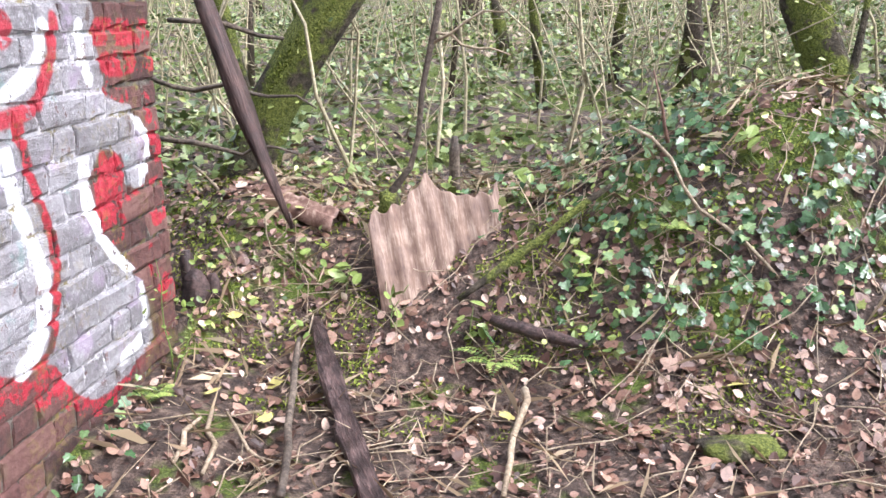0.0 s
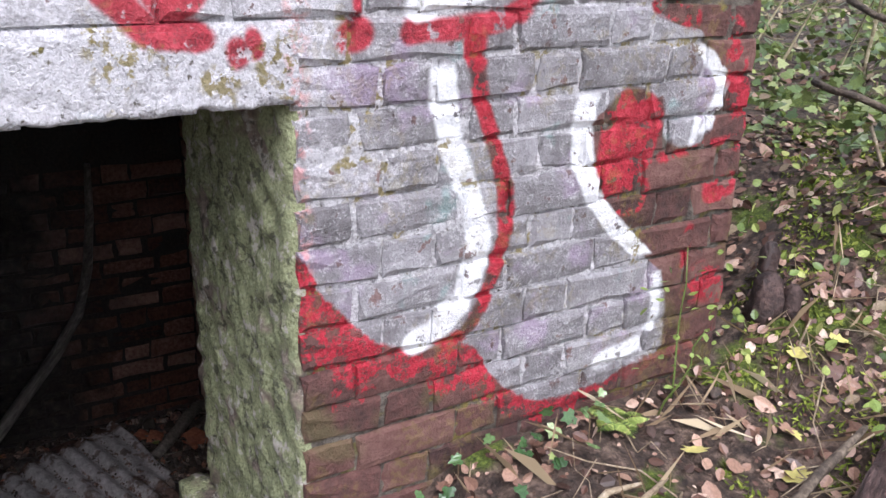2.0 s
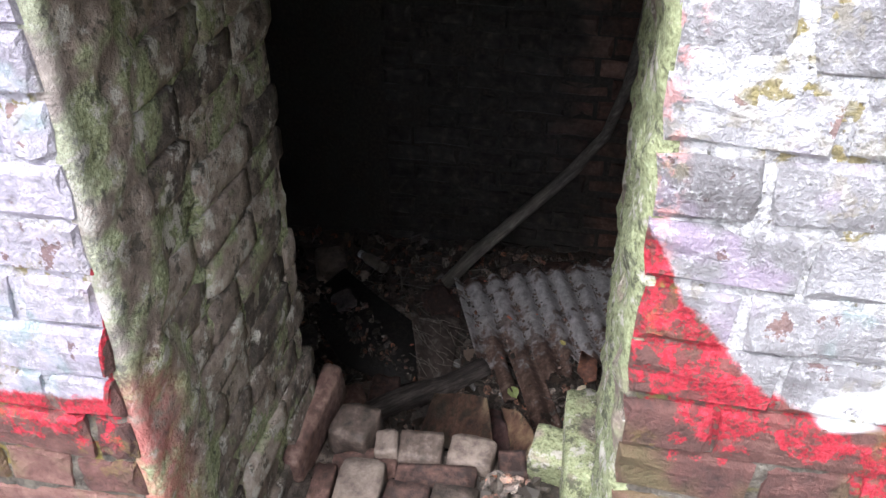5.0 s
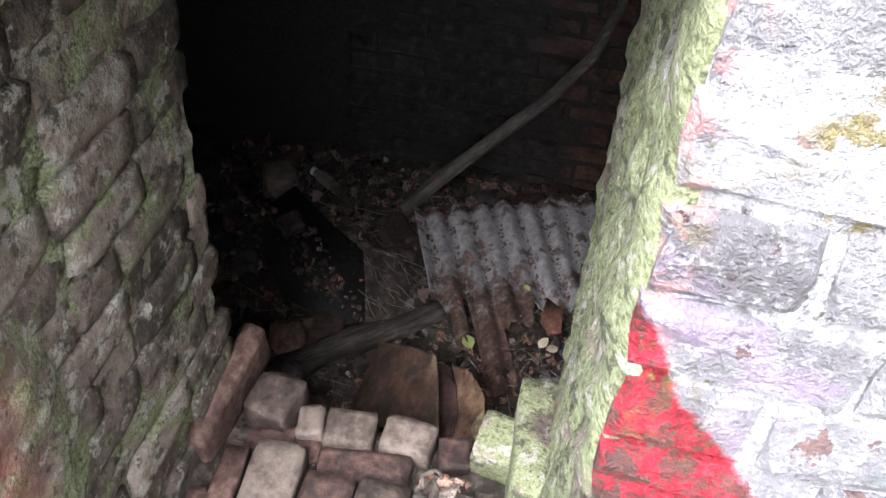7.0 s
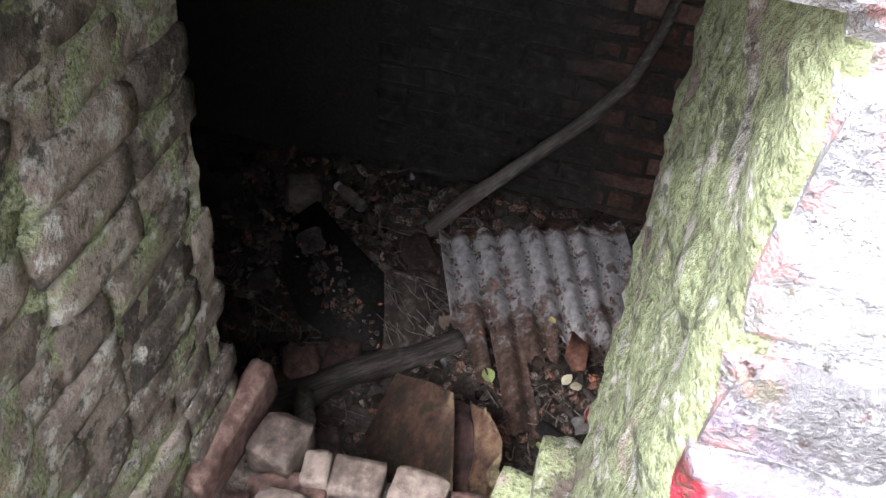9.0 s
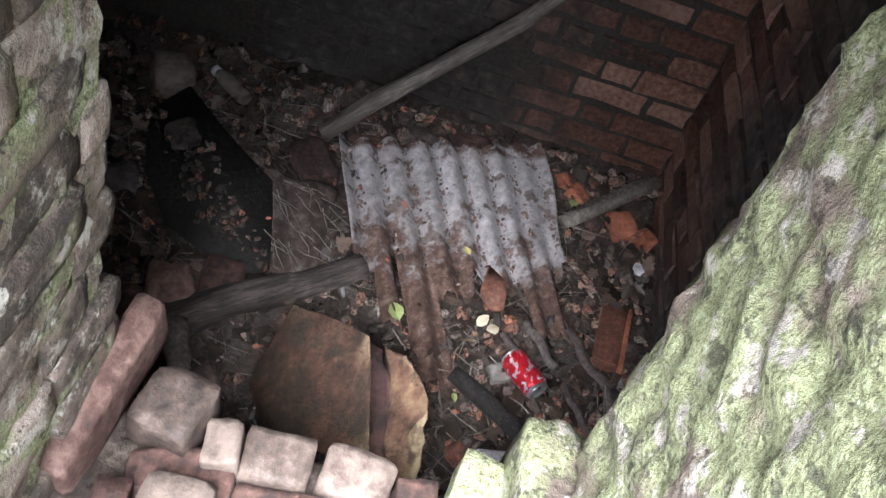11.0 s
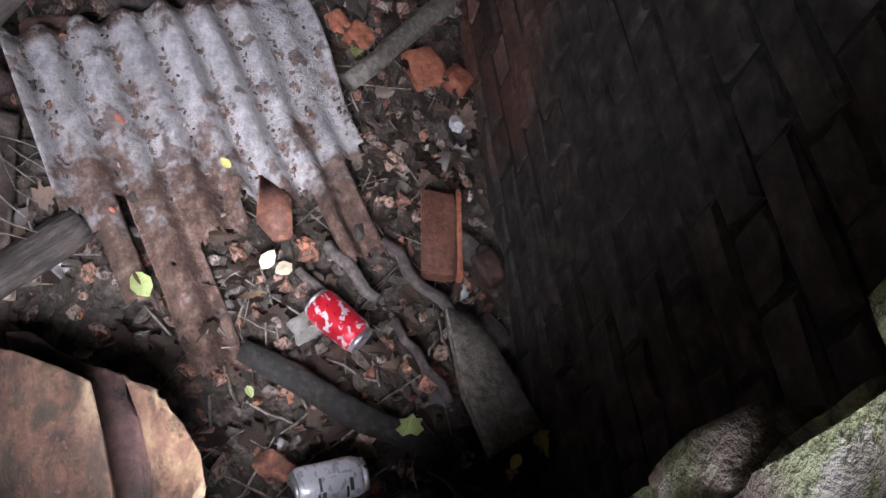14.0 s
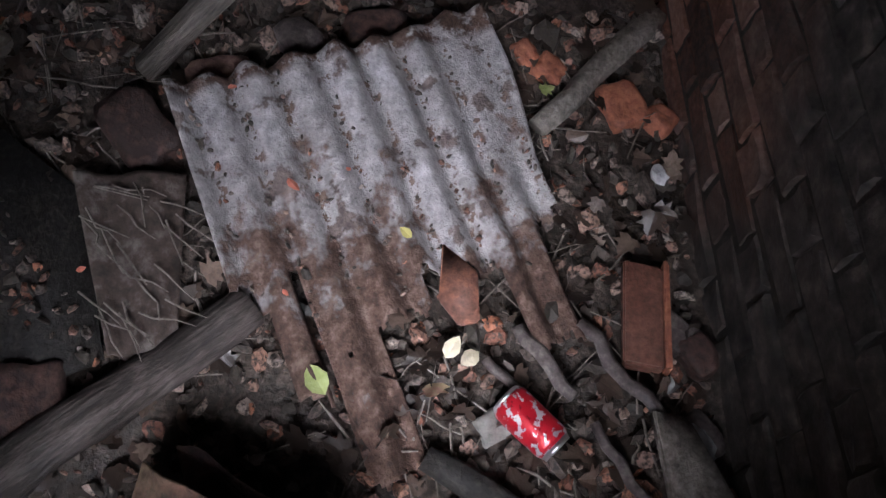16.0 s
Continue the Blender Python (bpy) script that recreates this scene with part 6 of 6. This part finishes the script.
for i, (x, y, s, m, label) in enumerate([(-3.115, 1.985, (0.045, 0.035, 0.02), plastic, "crumpled clear plastic scrap by the side wall"), (-2.61, 1.935, (0.04, 0.03, 0.02), red_plastic, "red plastic scrap in the rubble"), (-2.60, 1.05, (0.02, 0.015, 0.012), red_plastic, "small red plastic bit under the log"), (-2.275, 1.81, (0.09, 0.11, 0.06), clear_plastic, "crumpled shiny clear plastic wrapper in the litter"), (-2.60, 1.975, (0.07, 0.06, 0.03), plastic, "pale plastic flake beside the red scrap")]):
    tagged(part("plastic_scrap", moved(rock(s, 80 + i, 2, 0.5, 0.1), Matrix.Translation((x, y, floor_height(x, y) + 0.02))), m, smooth=False), label, "plastic scrap")


def bottle():
    t = thing("plastic_bottle", (-3.30, 0.76, -0.94), "crushed clear plastic bottle lying on the rubble", "bottle")
    m = Matrix.Translation((-3.29, 0.755, -0.905)) @ pose(0, 0, 0, 90, 0, -35)

    def turned(profile):
        bm = bmesh.new()
        rings = [[bm.verts.new((math.cos(2 * math.pi * k / 16) * r * (1 + 0.12 * noise.noise(Vector((k * 0.9, h * 30, 2)))), math.sin(2 * math.pi * k / 16) * r, h)) for k in range(16)] for r, h in profile]
        for p, q in zip(rings, rings[1:]):
            for k in range(16):
                bm.faces.new((p[k], p[(k + 1) % 16], q[(k + 1) % 16], q[k]))
        bm.faces.new(rings[0][::-1])
        bm.faces.new(rings[-1])
        return moved(bm, m)

    part("body", turned([(0.020, -0.06), (0.023, -0.05), (0.022, 0.02), (0.021, 0.04), (0.012, 0.0702)]), plain("dusty_bottle_plastic", (0.10, 0.085, 0.07), (0.20, 0.17, 0.14), (0.30, 0.27, 0.23), 50, 12, rough=(0.25, 0.5)), t)
    part("cap", turned([(0.014, 0.0702), (0.015, 0.072), (0.015, 0.086), (0.013, 0.088)]), plastic, t, "pale bottle cap")
    return t


bottle()

# ---- plaster-like mortar skins on the jambs ----
def jamb_skin(y0, sign, seed, material, amp, coat, reach):
    """Old render on a jamb: it wraps the outer arris and thins out inwards."""
    vs, fs = [], []
    nx, nz = 46, 84
    for i in range(nx + 1):
        for j in range(nz + 1):
            x, z = FACE + 0.004 + (INNER - FACE - 0.004) * i / nx, -0.45 + (SOFFIT + 0.44) * j / nz
            deep = FACE + 0.004 - x
            ragged = 0.06 * fbm(z * 5, seed, 3.3, 2)
            thick = coat * (1 - smooth_step((deep - reach - ragged) / 0.10)) - 0.022 * (1 - smooth_step(deep / 0.022))
            if i == 0:
                x -= 0.016
            vs.append((x, y0 + sign * (0.003 + thick + amp * min(1.0, i / 4) * (0.5 + fbm(x * 22, z * 22, seed, 4))), z))
    for i in range(nx):
        for j in range(nz):
            a = i * (nz + 1) + j
            fs.append((a, a + 1, a + nz + 2, a + nz + 1) if sign > 0 else (a, a + nz + 1, a + nz + 2, a + 1))
    ob = soup("mortar", vs, fs, material)
    ob.parent = wall_front
    ob["label"] = "weathered mossy mortar of the opening"
    return ob


jamb_skin(OPEN_A - 0.014, 1, 2.0, jamb_render, 0.009, 0.020, 0.13)
jamb_skin(OPEN_B + 0.016, -1, 6.0, jamb_moss, 0.014, 0.013, 0.62)


# ---- bricks of the walls, one by one ----
def brick_mesh(name, length, height, depth, seed, material, chamfer=0.006, jitter=0.0035):
    """A worn brick: outer face in the plane x = 0, length along y, depth to minus x."""
    rng = random.Random(seed)
    c = chamfer
    vs, fs = [], []
    front = [(-length / 2 + c, -height / 2 + c), (length / 2 - c, -height / 2 + c), (length / 2 - c, height / 2 - c), (-length / 2 + c, height / 2 - c)]
    edge = [(-length / 2, -height / 2), (length / 2, -height / 2), (length / 2, height / 2), (-length / 2, height / 2)]
    mids = [0, 1, 2, 3]
    ring0, ring1 = [], []
    for k in mids:
        a, b = k, (k + 1) % 4
        for t in (0.0, 0.5):
            y0, z0 = front[a][0] * (1 - t) + front[b][0] * t, front[a][1] * (1 - t) + front[b][1] * t
            y1, z1 = edge[a][0] * (1 - t) + edge[b][0] * t, edge[a][1] * (1 - t) + edge[b][1] * t
            j = lambda s=1.0: rng.uniform(-jitter, jitter) * s
            ring0.append((j(0.6), y0 + j(), z0 + j()))
            ring1.append((-c + j(0.5), y1 + j(0.7), z1 + j(0.7)))
    vs = ring0 + ring1 + [(-depth, y, z) for _, y, z in ring1] + [(rng.uniform(-0.001, 0.002), 0, 0)]
    for k in range(8):
        q = (k + 1) % 8
        fs += [(24, k, q), (k, 8 + k, 8 + q, q), (8 + k, 16 + k, 16 + q, 8 + q)]
    me = bpy.data.meshes.new(name)
    me.from_pydata(vs, [], fs)
    me.materials.append(material)
    me.update()
    return me


def bricks_on(wall, material, turn, origin, spans, z0, z1, seed, pieces=300, gap=0.010, depth=0.05, chamfer=0.006, jitter=0.0035, wild=0.003):
    """Flemish courses along the wall's run; each brick is a part of the wall. spans: a function of height that gives the free stretches."""
    rng = random.Random(seed)
    cache = {}
    count = 0
    k = 0
    z = z0
    while z + COURSE <= z1 + 0.001:
        for a, b in spans(z + COURSE / 2):
            s = a
            header = (k % 2 == 0)
            first = True
            while b - s > 0.03:
                want = (0.108 if header else 0.222) + rng.uniform(-0.006, 0.006)
                if first and k % 2:
                    want = 0.165
                first = False
                if b - s - want < 0.06:
                    want = b - s
                size = round((want - gap) / 0.012) * 0.012
                variant = rng.randrange(3)
                key = (size, variant)
                if key not in cache:
                    cache[key] = brick_mesh("brick", want - gap, COURSE - gap, depth, hash((int(size * 1000), variant, seed)) % 9999, material, chamfer, jitter)
                ob = new("brick", cache[key])
                local = Matrix.Translation((rng.uniform(-wild, wild), s + want / 2, z + COURSE / 2)) @ Euler((rng.uniform(-0.012, 0.012), rng.uniform(-0.02, 0.02), rng.uniform(-0.015, 0.015))).to_matrix().to_4x4()
                ob.matrix_basis = Matrix.Translation(origin) @ turn @ local
                ob.parent = wall
                count += 1
                s += want
                header = not header
        z += COURSE
        k += 1
    return count


EYE4 = Matrix.Identity(4)


def front_spans(z):
    if z > ARCH_TOP - 0.02:
        return [(0.60, CORNER)]
    if z > SOFFIT - 0.05:
        return [(0.60, OPEN_A - 0.01), (OPEN_B - 0.005, CORNER)]
    return [(0.60, OPEN_A), (OPEN_B, CORNER)]


bricks_on(wall_front, paint_brick, EYE4, (FACE, 0, 0), front_spans, JOINT0 + COURSE, 1.40, 11, chamfer=0.007, jitter=0.0062, wild=0.0035, gap=0.009)


# old pointing, smeared unevenly over joints and brick edges
def pointing(y0, y1, z0, z1, step, seed):
    vs, fs = [], []
    ny, nz = int((y1 - y0) / step), int((z1 - z0) / step)
    for i in range(ny + 1):
        for j in range(nz + 1):
            y, z = y0 + (y1 - y0) * i / ny, z0 + (z1 - z0) * j / nz
            patch = math.exp(-((y - 1.70) / 0.10) ** 2 - ((z - 0.745) / 0.035) ** 2)
            out = 0.0085 * fbm(y * 9, z * 14, seed, 3) + 0.004 * fbm(y * 55, z * 55, seed + 3, 2) + 0.010 * patch
            edge = min(1.0, i / 2, (ny - i) / 2)
            vs.append((FACE - 0.009 + min(0.0065, out) - 0.01 * (1 - edge), y, z))
    for i in range(ny):
        for j in range(nz):
            a = i * (nz + 1) + j
            fs.append((a, a + nz + 1, a + nz + 2, a + 1))
    ob = soup("mortar", vs, fs, paint_mortar)
    ob.parent = wall_front
    ob["label"] = "rough sprayed mortar pointing"


pointing(OPEN_B + 0.004, CORNER - 0.012, -0.12, 1.40, 0.0075, 4.0)
pointing(0.60, OPEN_A - 0.004, -0.12, 1.40, 0.0075, 14.0)
# outer return of the corner
bricks_on(wall_side, paint_brick, pose(0, 0, 0, 0, 0, 90), (0, CORNER, 0), lambda z: [(FACE * -1 + 0.05, 1.9)], JOINT0 + COURSE, 1.40, 12)
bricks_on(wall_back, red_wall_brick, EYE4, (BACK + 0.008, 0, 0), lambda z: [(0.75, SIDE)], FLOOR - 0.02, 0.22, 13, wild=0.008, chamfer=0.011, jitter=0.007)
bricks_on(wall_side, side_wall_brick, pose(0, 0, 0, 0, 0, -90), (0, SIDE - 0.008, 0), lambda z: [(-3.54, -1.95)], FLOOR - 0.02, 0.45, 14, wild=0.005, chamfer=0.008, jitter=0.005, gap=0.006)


# jambs of the opening: rough courses that stand out unevenly
def jamb_bricks(face, sign, material, seed, proud):
    rng = random.Random(seed)
    shapes = {}
    z = -0.43
    k = 0
    while z < SOFFIT - 0.02:
        h = min(COURSE, SOFFIT - z)
        x = FACE - (0.045 if sign > 0 else 0.035) - rng.uniform(0, 0.02)
        end = INNER - rng.uniform(-0.015, 0.05)
        while x > end + 0.03:
            l = min(rng.choice((0.105, 0.215, 0.215)) + rng.uniform(-0.015, 0.015), x - end)
            key = (round(l, 2), rng.randrange(3))
            if key not in shapes:
                shapes[key] = mesh_of("brick", rock((key[0] * 0.985, 0.10, COURSE * 0.93), seed + len(shapes), 3, 0.035, 0.955), material)
            ob = new("brick", shapes[key])
            ob.matrix_basis = Matrix.Translation((x - l / 2, face - sign * (0.044 - rng.uniform(0, proud)), z + h / 2)) @ pose(0, 0, 0, rng.uniform(-2.5, 2.5), rng.uniform(-1.5, 1.5), rng.uniform(-2, 2))
            ob.parent = wall_front
            x -= l
        z += h
        k += 1


jamb_bricks(OPEN_A - 0.012, 1, jamb_brick, 51, 0.014)
jamb_bricks(OPEN_B + 0.014, -1, jamb_moss, 52, 0.004)

# rough render over the flat arch, ragged below
lv, lf = [], []
for i in range(101):
    y = OPEN_A - 0.03 + (OPEN_B - OPEN_A + 0.04) * i / 100
    foot = SOFFIT - 0.003 + 0.009 * fbm(y * 26, 2.0, 7.0, 3)
    for j in range(25):
        z = foot + (ARCH_TOP + 0.012 - foot) * max(0, j - 1) / 23
        out = 0.0075 + 0.0045 * fbm(y * 24, z * 24, 3.0, 4) - 0.010 * smooth_step((j - 21) / 3) - 0.006 * (j <= 1)
        lv.append((FACE + (out if j else -0.06), y, z))
for i in range(100):
    for j in range(24):
        a = i * 25 + j
        lf.append((a, a + 25, a + 26, a + 1))
ob = soup("render_coat", lv, lf, paint_mortar)
ob.parent = wall_front
ob["label"] = "pale sprayed render on the flat arch"
# flat arch of bricks on edge over the opening
arch_shapes = [mesh_of("arch_brick", rock((0.14, 0.084, 0.124), 90 + i, 3, 0.02, 0.985), paint_brick) for i in range(3)]
for i in range(8):
    ob = new("arch_brick", arch_shapes[i % 3])
    w = (OPEN_B - OPEN_A + 0.02) / 8
    ob.matrix_basis = Matrix.Translation((FACE - 0.064, OPEN_A - 0.012 + w * (i + 0.5), (SOFFIT + ARCH_TOP) / 2 + 0.002 * math.sin(i * 2.1)))
    ob.parent = wall_front
